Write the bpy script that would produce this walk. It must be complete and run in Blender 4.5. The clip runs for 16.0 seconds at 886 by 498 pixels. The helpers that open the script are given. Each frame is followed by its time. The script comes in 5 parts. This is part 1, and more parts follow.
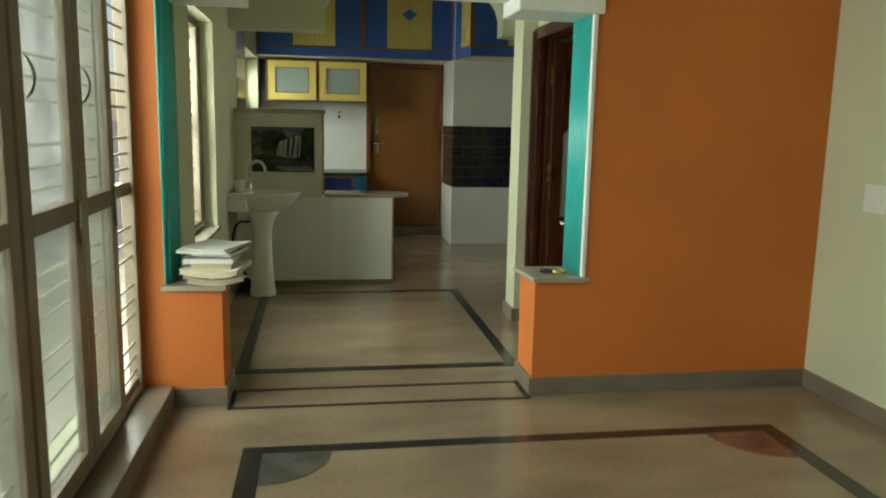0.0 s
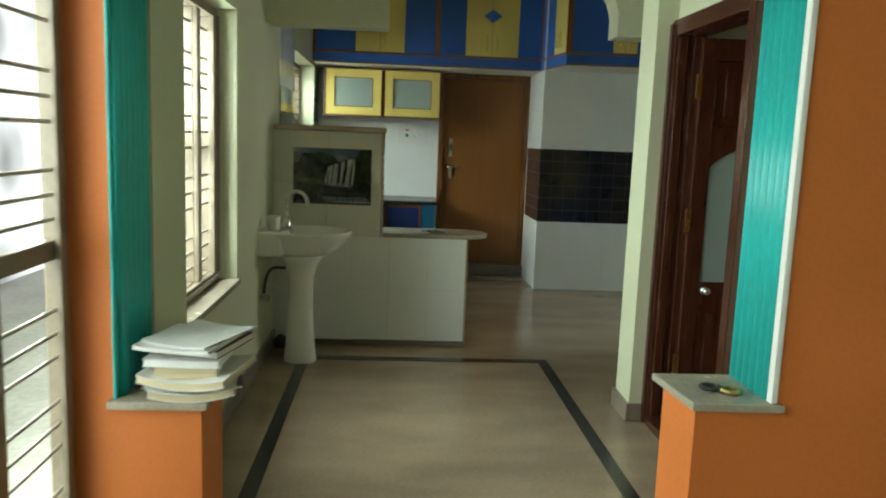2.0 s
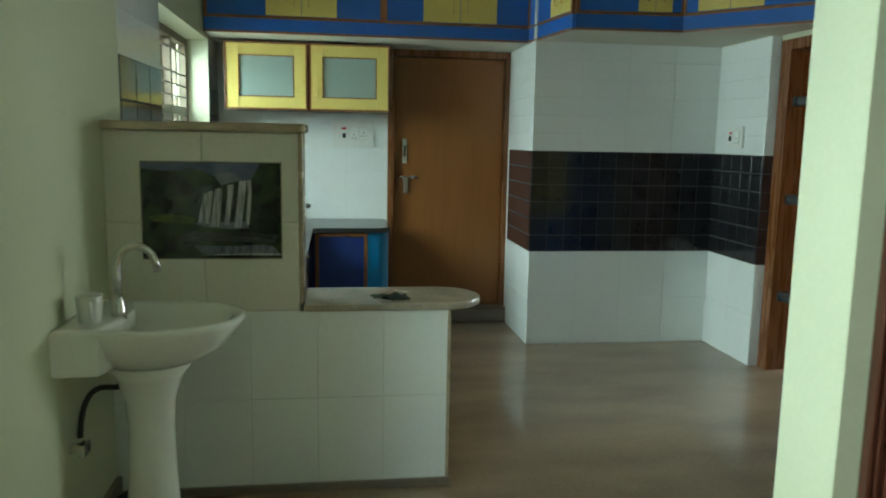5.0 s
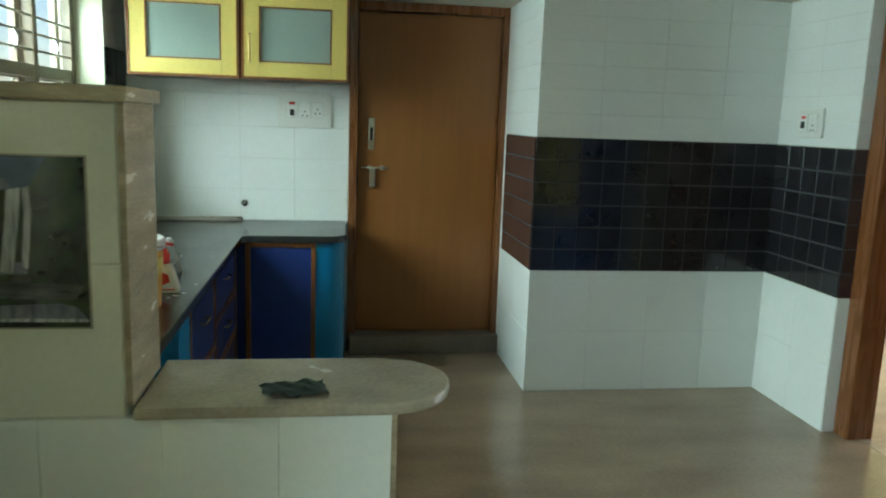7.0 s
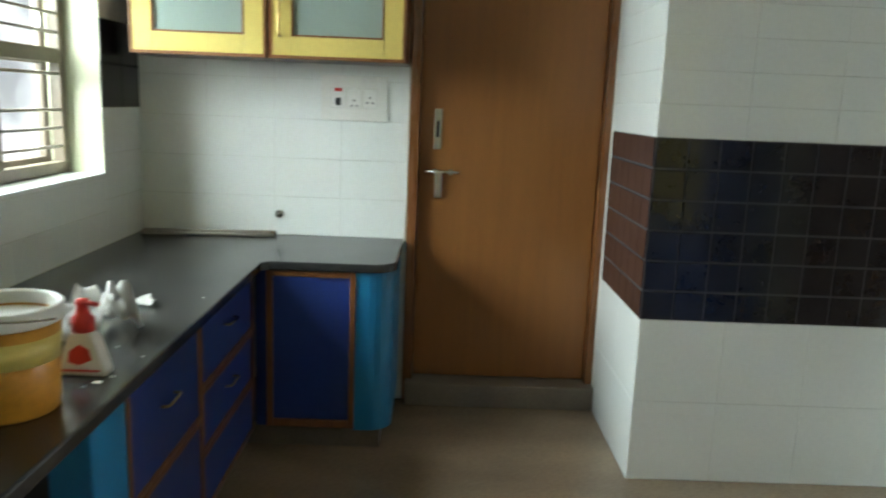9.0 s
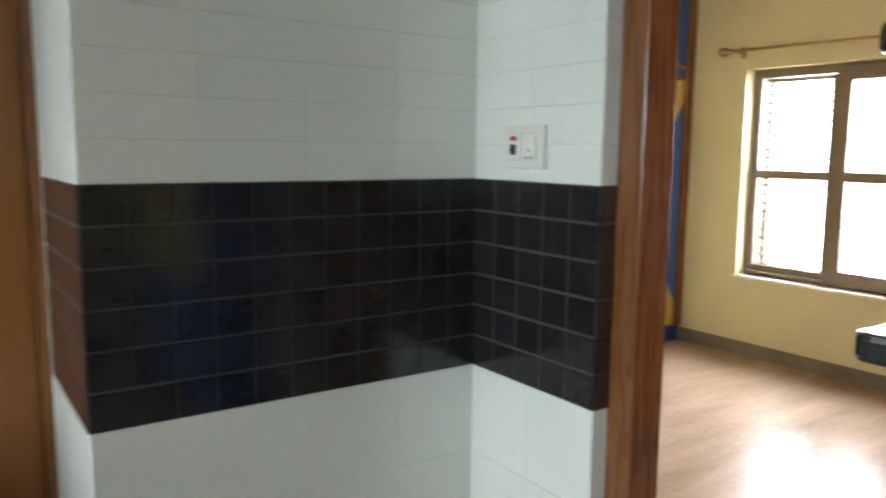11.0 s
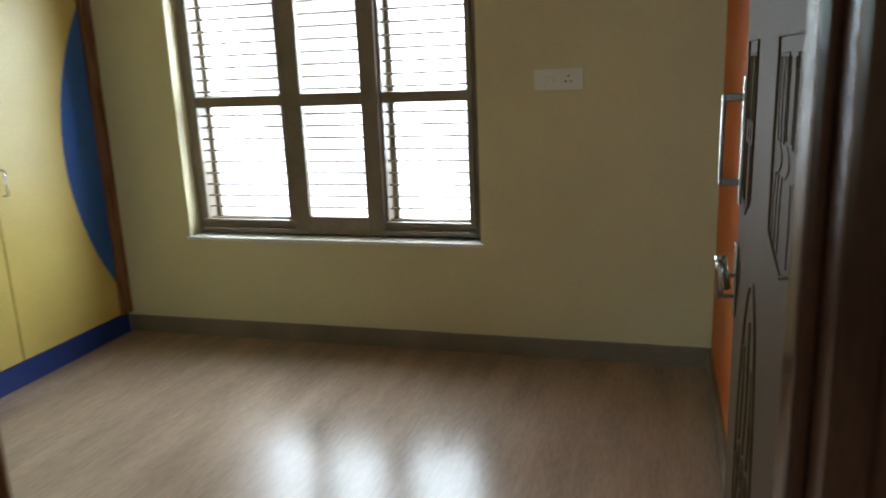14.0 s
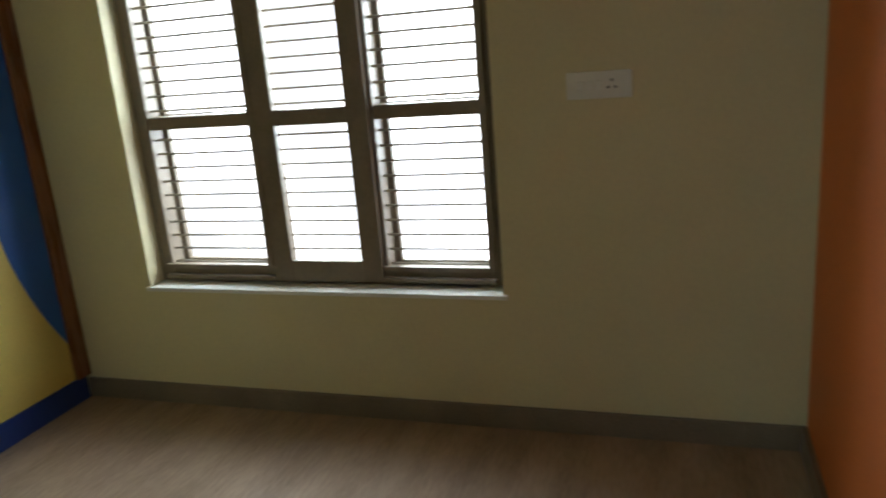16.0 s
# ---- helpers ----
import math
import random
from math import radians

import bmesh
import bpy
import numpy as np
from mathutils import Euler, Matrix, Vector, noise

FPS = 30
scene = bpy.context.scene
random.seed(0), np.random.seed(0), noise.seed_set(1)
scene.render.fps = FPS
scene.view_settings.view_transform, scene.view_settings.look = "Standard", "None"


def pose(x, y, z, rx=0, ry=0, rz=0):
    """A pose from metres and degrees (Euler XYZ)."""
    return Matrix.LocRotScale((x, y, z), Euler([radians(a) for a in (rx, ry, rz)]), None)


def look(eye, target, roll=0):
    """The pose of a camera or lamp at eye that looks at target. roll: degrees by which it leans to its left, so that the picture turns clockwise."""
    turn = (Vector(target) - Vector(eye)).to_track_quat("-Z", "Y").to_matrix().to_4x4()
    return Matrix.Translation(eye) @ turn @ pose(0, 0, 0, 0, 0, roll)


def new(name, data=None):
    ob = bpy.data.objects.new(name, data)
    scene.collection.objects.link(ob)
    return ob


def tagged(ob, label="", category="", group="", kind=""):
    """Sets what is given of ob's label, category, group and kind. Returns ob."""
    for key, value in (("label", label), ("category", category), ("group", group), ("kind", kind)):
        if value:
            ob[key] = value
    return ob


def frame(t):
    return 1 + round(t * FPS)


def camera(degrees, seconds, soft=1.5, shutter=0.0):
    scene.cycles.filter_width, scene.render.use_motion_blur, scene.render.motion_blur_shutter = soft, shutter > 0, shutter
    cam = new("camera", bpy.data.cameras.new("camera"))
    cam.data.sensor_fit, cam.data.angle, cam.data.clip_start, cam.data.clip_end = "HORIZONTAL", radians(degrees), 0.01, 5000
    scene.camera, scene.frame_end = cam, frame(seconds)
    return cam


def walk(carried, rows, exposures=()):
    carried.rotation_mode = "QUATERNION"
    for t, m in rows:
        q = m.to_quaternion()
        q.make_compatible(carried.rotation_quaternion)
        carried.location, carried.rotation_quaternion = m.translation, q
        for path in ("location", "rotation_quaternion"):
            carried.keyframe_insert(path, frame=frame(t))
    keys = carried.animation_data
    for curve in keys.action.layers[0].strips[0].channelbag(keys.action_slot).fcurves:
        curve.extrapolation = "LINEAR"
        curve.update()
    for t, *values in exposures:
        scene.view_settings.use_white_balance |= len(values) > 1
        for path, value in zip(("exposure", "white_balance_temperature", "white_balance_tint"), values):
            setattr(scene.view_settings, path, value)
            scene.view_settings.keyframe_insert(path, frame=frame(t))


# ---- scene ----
cam = camera(60.5, 16.0, soft=1.9, shutter=0.5)
PATH = [
    (0, (0.033, -0.455, 1.448), (0.35, 1.493, 1.124), 1.2),
    (0.5, (0.062, -0.099, 1.461), (0.366, 1.855, 1.159), 2.9),
    (1, (0.125, 0.257, 1.458), (0.301, 2.226, 1.154), 2.3),
    (1.5, (0.164, 0.603, 1.468), (0.234, 2.579, 1.171), 2.6),
    (2, (0.133, 1.019, 1.488), (0.269, 2.994, 1.202), 2.2),
    (2.5, (0.135, 1.369, 1.472), (0.315, 3.341, 1.194), 2.2),
    (3, (0.146, 1.783, 1.487), (0.308, 3.759, 1.223), 2.1),
    (3.5, (0.161, 2.141, 1.485), (0.335, 4.117, 1.228), 2.5),
    (3.7, (0.152, 2.286, 1.493), (0.372, 4.257, 1.234), 2.5),
    (6, (0.336, 3.921, 1.5), (0.628, 5.876, 1.193), 1.1),
    (6.5, (0.447, 4.222, 1.483), (0.738, 6.175, 1.166), 1.9),
    (7, (0.52, 4.612, 1.5), (0.808, 6.562, 1.166), 2.0),
    (7.5, (0.596, 4.901, 1.487), (0.73, 6.861, 1.11), 1.0),
    (8, (0.688, 5.188, 1.507), (0.578, 7.152, 1.142), 1.1),
    (8.2, (0.707, 5.287, 1.504), (0.564, 7.248, 1.134), 1.6),
    (10.5, (1.025, 6.169, 1.594), (1.88, 7.951, 1.288), 2.4),
    (11, (1.242, 6.277, 1.539), (2.363, 7.913, 1.279), 0.6),
    (11.5, (1.37, 6.43, 1.518), (2.701, 7.886, 1.189), -0.2),
    (12, (1.551, 6.605, 1.518), (3.028, 7.905, 1.163), -1.4),
    (12.5, (1.75, 6.774, 1.496), (3.348, 7.912, 1.107), -1.4),
    (13, (2.027, 6.924, 1.489), (3.789, 7.776, 1.079), -1.2),
    (13.5, (2.273, 7.03, 1.501), (4.107, 7.688, 1.052), -2.2),
    (14, (2.551, 7.112, 1.536), (4.422, 7.655, 1.064), -2.3),
    (14.5, (2.768, 7.228, 1.538), (4.687, 7.544, 1.068), -1.9),
    (15, (2.97, 7.282, 1.541), (4.915, 7.458, 1.11), -3.0),
    (15.5, (3.18, 7.29, 1.522), (5.104, 7.623, 1.088), -4.1),
    (16, (3.44, 7.284, 1.644), (5.271, 7.894, 1.119), -4.7),
]
EXPOSURES = [(0, -0.1, 7300, 16), (1.5, 0.0, 6900, 14), (2.5, 0.1, 6500, 12), (3.2, 0.15, 6200, 5), (6.5, 0.4, 6000, 5), (8, 0.65, 6200, 12), (10.5, 0.8, 6500, 28), (11.2, 0.65, 6300, 22),
             (12, 0.0, 6000, 15), (12.5, -0.3, 5900, 13), (13.5, -0.6, 5800, 12), (14.5, -0.85, 5900, 12), (16, -1.2, 6000, 12)]
walk(cam, [(t, look(eye, target, roll)) for t, eye, target, roll in PATH], EXPOSURES)

# ---- light ----
world = bpy.data.worlds.new("overcast_sky")
scene.world = world
world.use_nodes = True
wn, wl = world.node_tree.nodes, world.node_tree.links
sky = wn.new("ShaderNodeTexSky")
sky.sky_type, sky.sun_disc = "NISHITA", False
sky.sun_elevation, sky.sun_rotation = radians(48), radians(-100)
wl.new(sky.outputs[0], wn["Background"].inputs[0])
wn["Background"].inputs[1].default_value = 0.14

sun = new("sun", bpy.data.lights.new("sun", "SUN"))
sun.data.energy, sun.data.angle, sun.data.color = 1.0, radians(12), (1, 0.96, 0.9)
sun.matrix_world = look((-6, -1, 9), (0, 0, 0))


def sky_lamp(name, place, target, w, h, watts, color):
    """Daylight of the sky in a window's opening."""
    lamp = new(name, bpy.data.lights.new(name, "AREA"))
    lamp.data.shape, lamp.data.size, lamp.data.size_y = "RECTANGLE", w, h
    lamp.data.energy, lamp.data.color = watts, color
    lamp.matrix_world = look(place, target)
    return lamp


DAY = (0.80, 1.0, 0.93)
sky_lamp("sky_living", (-1.75, 1.4, 1.75), (0, 1.4, 0.75), 4.6, 2.5, 320, DAY)
sky_lamp("sky_dining", (-1.2, 4.65, 1.6), (0, 4.85, 0.95), 1.1, 1.5, 185, DAY)
sky_lamp("sky_kitchen", (-1.6, 8.2, 2.1), (0, 8.2, 1.0), 1.9, 1.3, 215, DAY)
sky_lamp("sky_bedroom", (7.4, 8.88, 1.9), (5, 8.88, 0.9), 2.4, 2.1, 440, (0.88, 1.0, 0.98))


# ---- materials ----
def mat(name, color, rough=0.5, metal=0.0, vary=0.12, scale=6.0, fine=60.0, bump=0.05, second=None, coat=0.0,
        stretch=(1, 1, 1), spec=0.5, piece=0.0):
    """A surface with cloudy variation, fine grain and relief."""
    m = bpy.data.materials.new(name)
    m.use_nodes = True
    n, l = m.node_tree.nodes, m.node_tree.links
    b = n["Principled BSDF"]
    geo = n.new("ShaderNodeNewGeometry")
    mp = n.new("ShaderNodeMapping")
    mp.inputs["Scale"].default_value = stretch
    l.new(geo.outputs["Position"], mp.inputs["Vector"])
    big, small = n.new("ShaderNodeTexNoise"), n.new("ShaderNodeTexNoise")
    big.inputs["Scale"].default_value, big.inputs["Detail"].default_value = scale, 5
    small.inputs["Scale"].default_value, small.inputs["Detail"].default_value = fine, 3
    for t in (big, small):
        l.new(mp.outputs[0], t.inputs["Vector"])
    mix = n.new("ShaderNodeMix")
    mix.data_type = "RGBA"
    dark = second or [c * (1 - 2 * vary) for c in color]
    light = [min(1, c * (1 + vary)) for c in color]
    mix.inputs["A"].default_value, mix.inputs["B"].default_value = (*dark, 1), (*light, 1)
    ramp = n.new("ShaderNodeMapRange")
    ramp.inputs["From Min"].default_value, ramp.inputs["From Max"].default_value = 0.3, 0.65
    add = n.new("ShaderNodeMath")
    add.operation = "MULTIPLY_ADD"
    add.inputs[1].default_value = 0.35
    l.new(small.outputs["Fac"], add.inputs[0])
    sub = n.new("ShaderNodeMath")
    sub.operation = "MULTIPLY"
    sub.inputs[1].default_value = 0.65
    l.new(big.outputs["Fac"], sub.inputs[0])
    l.new(sub.outputs[0], add.inputs[2])
    l.new(add.outputs[0], ramp.inputs["Value"])
    last = ramp.outputs[0]
    if piece:
        info = n.new("ShaderNodeObjectInfo")
        pm = n.new("ShaderNodeMath")
        pm.operation = "MULTIPLY_ADD"
        pm.inputs[1].default_value = piece
        l.new(info.outputs["Random"], pm.inputs[0])
        l.new(last, pm.inputs[2])
        last = pm.outputs[0]
    l.new(last, mix.inputs["Factor"])
    l.new(mix.outputs["Result"], b.inputs["Base Color"])
    rr = n.new("ShaderNodeMapRange")
    rr.inputs["To Min"].default_value, rr.inputs["To Max"].default_value = max(0.02, rough * 0.8), min(1, rough * 1.25)
    l.new(big.outputs["Fac"], rr.inputs["Value"])
    l.new(rr.outputs[0], b.inputs["Roughness"])
    b.inputs["Metallic"].default_value = metal
    b.inputs["Specular IOR Level"].default_value = spec
    b.inputs["Coat Weight"].default_value = coat
    b.inputs["Coat Roughness"].default_value = 0.08
    if bump:
        bp = n.new("ShaderNodeBump")
        bp.inputs["Strength"].default_value, bp.inputs["Distance"].default_value = bump, 0.01
        l.new(small.outputs["Fac"], bp.inputs["Height"])
        l.new(bp.outputs[0], b.inputs["Normal"])
    return m


def glass(name, color, rough, clear):
    """A thin pane: some light passes, the rest is glossy."""
    m = bpy.data.materials.new(name)
    m.use_nodes = True
    n, l = m.node_tree.nodes, m.node_tree.links
    b = n["Principled BSDF"]
    b.inputs["Base Color"].default_value = (*color, 1)
    b.inputs["Roughness"].default_value = rough
    tr, mx = n.new("ShaderNodeBsdfTransparent"), n.new("ShaderNodeMixShader")
    mx.inputs[0].default_value = clear
    l.new(b.outputs[0], mx.inputs[1])
    l.new(tr.outputs[0], mx.inputs[2])
    l.new(mx.outputs[0], n["Material Output"].inputs["Surface"])
    return m


M_CREAM = mat("pale_green_paint", (0.56, 0.57, 0.40), 0.5, vary=0.04, scale=1.5, bump=0.03)
M_CEIL = mat("ceiling_paint", (0.66, 0.65, 0.54), 0.7, vary=0.03, scale=2, bump=0.03)
M_ORANGE = mat("orange_paint", (0.64, 0.17, 0.032), 0.62, vary=0.07, scale=1.5, bump=0.03)
M_YELLOWWALL = mat("yellow_cream_paint", (0.64, 0.58, 0.36), 0.5, vary=0.04, scale=1.5, bump=0.03)
M_TEAL = mat("teal_enamel", (0.010, 0.43, 0.40), 0.33, vary=0.08, scale=3, bump=0.03)
M_WHITE = mat("white_paint", (0.76, 0.76, 0.72), 0.45, vary=0.04, scale=5, bump=0.03)
M_FLOOR = mat("polished_beige_stone", (0.27, 0.20, 0.135), 0.15, vary=0.18, scale=1.3, fine=45, bump=0.012,
              stretch=(1, 2.2, 1), spec=0.5)
M_BEDFLOOR = mat("polished_veined_stone", (0.36, 0.265, 0.195), 0.24, vary=0.16, scale=2.0, fine=20, bump=0.012,
                 stretch=(0.7, 3.2, 1), spec=0.28, coat=0.05)
M_INLAY = mat("black_granite_inlay", (0.022, 0.02, 0.019), 0.2, vary=0.25, fine=150, bump=0.01)
M_QUART = mat("grey_granite_inlay", (0.085, 0.08, 0.07), 0.2, vary=0.3, fine=150, bump=0.01)
M_REDQ = mat("red_granite_inlay", (0.16, 0.075, 0.05), 0.2, vary=0.3, fine=150, bump=0.01)
M_SKIRT = mat("grey_brown_stone", (0.19, 0.155, 0.12), 0.3, vary=0.15, scale=4, fine=90, bump=0.02)
M_MARBLE = mat("veined_beige_marble", (0.40, 0.32, 0.22), 0.25, vary=0.2, scale=2, fine=18, bump=0.02, stretch=(2, 2, 12))
M_SLAB = mat("beige_stone_slab", (0.36, 0.31, 0.24), 0.25, vary=0.15, scale=5, fine=70, bump=0.02)
M_GRANITE = mat("dark_grey_granite", (0.035, 0.035, 0.034), 0.22, vary=0.3, scale=4, fine=200, bump=0.02)
M_WTILE = mat("glossy_white_tile", (0.76, 0.78, 0.75), 0.12, vary=0.03, scale=2, bump=0.008, piece=0.12)
M_BTILE = mat("glossy_beige_tile", (0.66, 0.64, 0.54), 0.14, vary=0.05, scale=2, bump=0.008, piece=0.12)
M_GROUT = mat("grout", (0.60, 0.60, 0.55), 0.8, vary=0.1, fine=120)
M_DGROUT = mat("dark_grout", (0.045, 0.045, 0.047), 0.7, vary=0.1, fine=120)
M_BLACKT = mat("black_glazed_tile", (0.016, 0.015, 0.017), 0.13, vary=0.25, scale=8, bump=0.03, piece=0.35)
M_BROWNT = mat("dark_brown_glazed_tile", (0.050, 0.026, 0.024), 0.16, vary=0.25, scale=8, bump=0.03, piece=0.35)
M_DARKWOOD = mat("dark_polished_wood", (0.060, 0.018, 0.010), 0.25, vary=0.25, scale=5, fine=40, bump=0.03, stretch=(8, 8, 0.8), coat=0.3)
M_DOORWOOD = mat("orange_brown_veneer", (0.26, 0.10, 0.025), 0.36, vary=0.06, scale=3, fine=30, bump=0.02, stretch=(9, 9, 0.7))
M_FRAMEWOOD = mat("varnished_brown_wood", (0.20, 0.072, 0.022), 0.27, vary=0.15, scale=4, fine=40, bump=0.02, stretch=(9, 9, 0.7), coat=0.3)
M_JAMBWOOD = mat("dark_red_brown_enamel", (0.105, 0.04, 0.022), 0.2, vary=0.2, scale=4, fine=40, bump=0.05, stretch=(5, 5, 0.8), coat=0.08)
M_EDGE = mat("brown_edge_moulding", (0.24, 0.095, 0.03), 0.35, vary=0.15, scale=6, fine=60, bump=0.02, stretch=(4, 4, 1))
M_BLUE = mat("blue_laminate", (0.024, 0.115, 0.42), 0.33, vary=0.06, scale=3, bump=0.01)
M_NAVY = mat("deep_blue_laminate", (0.020, 0.050, 0.235), 0.33, vary=0.06, scale=3, bump=0.01)
M_CYAN = mat("bright_cyan_laminate", (0.006, 0.20, 0.42), 0.33, vary=0.06, scale=3, bump=0.01)
M_YELLOW = mat("yellow_laminate", (0.68, 0.54, 0.15), 0.36, vary=0.05, scale=3, bump=0.01)
M_WINPAINT = mat("beige_window_enamel", (0.21, 0.165, 0.115), 0.4, vary=0.12, scale=6, fine=50, bump=0.04)
M_LEAF = mat("beige_door_enamel", (0.115, 0.075, 0.042), 0.55, vary=0.08, scale=3, bump=0.02, spec=0.06)
M_STEEL = mat("brushed_steel", (0.55, 0.53, 0.50), 0.25, metal=1.0, vary=0.08, fine=90, bump=0.01)
M_IRON = mat("painted_iron_bar", (0.42, 0.38, 0.31), 0.4, vary=0.15, fine=90, bump=0.04)
M_BRASS = mat("worn_brass", (0.62, 0.44, 0.17), 0.28, metal=1.0, vary=0.12, fine=80, bump=0.01)
M_CERAMIC = mat("white_ceramic", (0.74, 0.73, 0.68), 0.1, vary=0.03, scale=4, bump=0.0)
M_PLASTIC = mat("white_plastic", (0.72, 0.71, 0.66), 0.35, vary=0.03, bump=0.01)
M_RED = mat("red_plastic", (0.55, 0.03, 0.02), 0.35, vary=0.05, bump=0.01)
# Black plastic; also the painted shade on the first base cabinet's body.
M_BLACKP_SHADE = mat("black_plastic_and_shade", (0.02, 0.02, 0.02), 0.6, vary=0.15, bump=0.02)
M_PAPER = mat("white_paper", (0.72, 0.71, 0.68), 0.75, vary=0.06, scale=14, fine=90, bump=0.04)
M_PAGES = mat("cream_page_block", (0.62, 0.53, 0.34), 0.8, vary=0.12, fine=160, bump=0.1, stretch=(1, 1, 30))
M_MAROON = mat("maroon_book_cover", (0.10, 0.02, 0.03), 0.45, vary=0.1)
M_OCHRE = mat("ochre_book_cover", (0.42, 0.30, 0.06), 0.5, vary=0.1)
M_FILM = mat("white_plastic_film", (0.70, 0.70, 0.70), 0.3, vary=0.08, scale=20, fine=80, bump=0.1)
M_CLOTH = mat("grey_green_cloth", (0.085, 0.12, 0.10), 0.9, vary=0.25, scale=30, fine=300, bump=0.3)
M_BUCKET = mat("ochre_plastic_bucket", (0.60, 0.27, 0.03), 0.35, vary=0.15, scale=10, bump=0.02)
M_WOODROD = mat("pale_wood_rod", (0.42, 0.24, 0.11), 0.4, vary=0.15, fine=60)
M_FROST = glass("frosted_green_glass", (0.30, 0.37, 0.33), 0.35, 0.12)
M_PANE = glass("clear_pane", (0.30, 0.38, 0.38), 0.04, 0.86)
M_HAZE = glass("hazy_pane", (0.42, 0.47, 0.45), 0.12, 0.5)
M_TEXT = mat("grey_print", (0.16, 0.15, 0.15), 0.6, vary=0.1)
M_PLASTER = mat("outer_plaster", (0.62, 0.62, 0.58), 0.9, vary=0.1, scale=2)
M_GROUND = mat("dry_ground", (0.40, 0.38, 0.33), 0.95, vary=0.2, scale=1, fine=20, bump=0.2)


# ---- building blocks ----
def part(name, bm, material, parent=None, label=""):
    me = bpy.data.meshes.new(name)
    bm.normal_update()
    bm.to_mesh(me)
    bm.free()
    me.materials.append(material)
    ob = new(name, me)
    if parent is not None:
        ob.parent = parent
    if label:
        ob["label"] = label
    return ob


def thing(name, label, category, group="", at=(0, 0, 0)):
    e = new(name)
    e.empty_display_size = 0.05
    e.location = at
    return tagged(e, label, category, group)


def structure(ob, label, category):
    return tagged(ob, label, category, kind="structure")


def box(bm, lo, hi, bevel=0.0):
    lo, hi = [min(a, b) for a, b in zip(lo, hi)], [max(a, b) for a, b in zip(lo, hi)]
    r = bmesh.ops.create_cube(bm, size=1)
    v = r["verts"]
    for p in v:
        p.co = [lo[i] + (p.co[i] + 0.5) * (hi[i] - lo[i]) for i in range(3)]
    if bevel:
        e = list({e for p in v for e in p.link_edges})
        bmesh.ops.bevel(bm, geom=e, offset=bevel, segments=2, affect="EDGES", profile=0.6)
    return bm


def boxes(*rows, bevel=0.0):
    bm = bmesh.new()
    for lo, hi in rows:
        box(bm, lo, hi, bevel)
    return bm


def prism(points, axis, a, b, bevel=0.0):
    """A closed outline drawn in the other two axes, raised along axis from a to b."""
    bm = bmesh.new()

    def place(p, d):
        q = list(p)
        q.insert("xyz".index(axis), d)
        return q
    lo = [bm.verts.new(place(p, a)) for p in points]
    hi = [bm.verts.new(place(p, b)) for p in points]
    bm.faces.new(lo)
    bm.faces.new(hi[::-1])
    k = len(points)
    for i in range(k):
        bm.faces.new((lo[i], hi[i], hi[(i + 1) % k], lo[(i + 1) % k]))
    bmesh.ops.recalc_face_normals(bm, faces=bm.faces)
    if bevel:
        e = [e for e in bm.edges if len({v in hi for v in e.verts}) == 1]
        bmesh.ops.bevel(bm, geom=e, offset=bevel, segments=2, affect="EDGES", profile=0.6)
    return bm


def tube(bm, pts, r, sides=8, close=False):
    """A round bar along a line of points; r may be one radius or one for each point."""
    pts = [Vector(p) for p in pts]
    rs = r if isinstance(r, (list, tuple)) else [r] * len(pts)
    rings, up = [], None
    for i, p in enumerate(pts):
        d = (pts[min(i + 1, len(pts) - 1)] - pts[max(i - 1, 0)]).normalized()
        if up is None:
            up = d.orthogonal().normalized()
        u = (up - d * up.dot(d))
        u = u.normalized() if u.length > 1e-5 else d.orthogonal().normalized()
        up, w = u, d.cross(u)
        rings.append([bm.verts.new(p + rs[i] * (math.cos(2 * math.pi * k / sides) * u + math.sin(2 * math.pi * k / sides) * w))
                      for k in range(sides)])
    for a, b in zip(rings, rings[1:]):
        for k in range(sides):
            f = bm.faces.new((a[k], a[(k + 1) % sides], b[(k + 1) % sides], b[k]))
            f.smooth = True
    bm.faces.new(rings[0][::-1])
    bm.faces.new(rings[-1])
    return bm


def lathe(profile, sides=24, at=(0, 0, 0), squash=(1, 1)):
    """A turned body: (radius, height) rows round the vertical through at."""
    bm = bmesh.new()
    rings = []
    for r, z in profile:
        rings.append([bm.verts.new((at[0] + squash[0] * r * math.cos(2 * math.pi * k / sides),
                                    at[1] + squash[1] * r * math.sin(2 * math.pi * k / sides), at[2] + z)) for k in range(sides)])
    for a, b in zip(rings, rings[1:]):
        for k in range(sides):
            f = bm.faces.new((a[k], a[(k + 1) % sides], b[(k + 1) % sides], b[k]))
            f.smooth = True
    bm.faces.new(rings[0][::-1])
    bm.faces.new(rings[-1])
    bmesh.ops.recalc_face_normals(bm, faces=bm.faces)
    return bm


def bez(p0, p1, p2, n=10):
    p0, p1, p2 = Vector(p0), Vector(p1), Vector(p2)
    return [(1 - t) ** 2 * p0 + 2 * t * (1 - t) * p1 + t * t * p2 for t in [i / n for i in range(n + 1)]]


TILE_MESH = {}


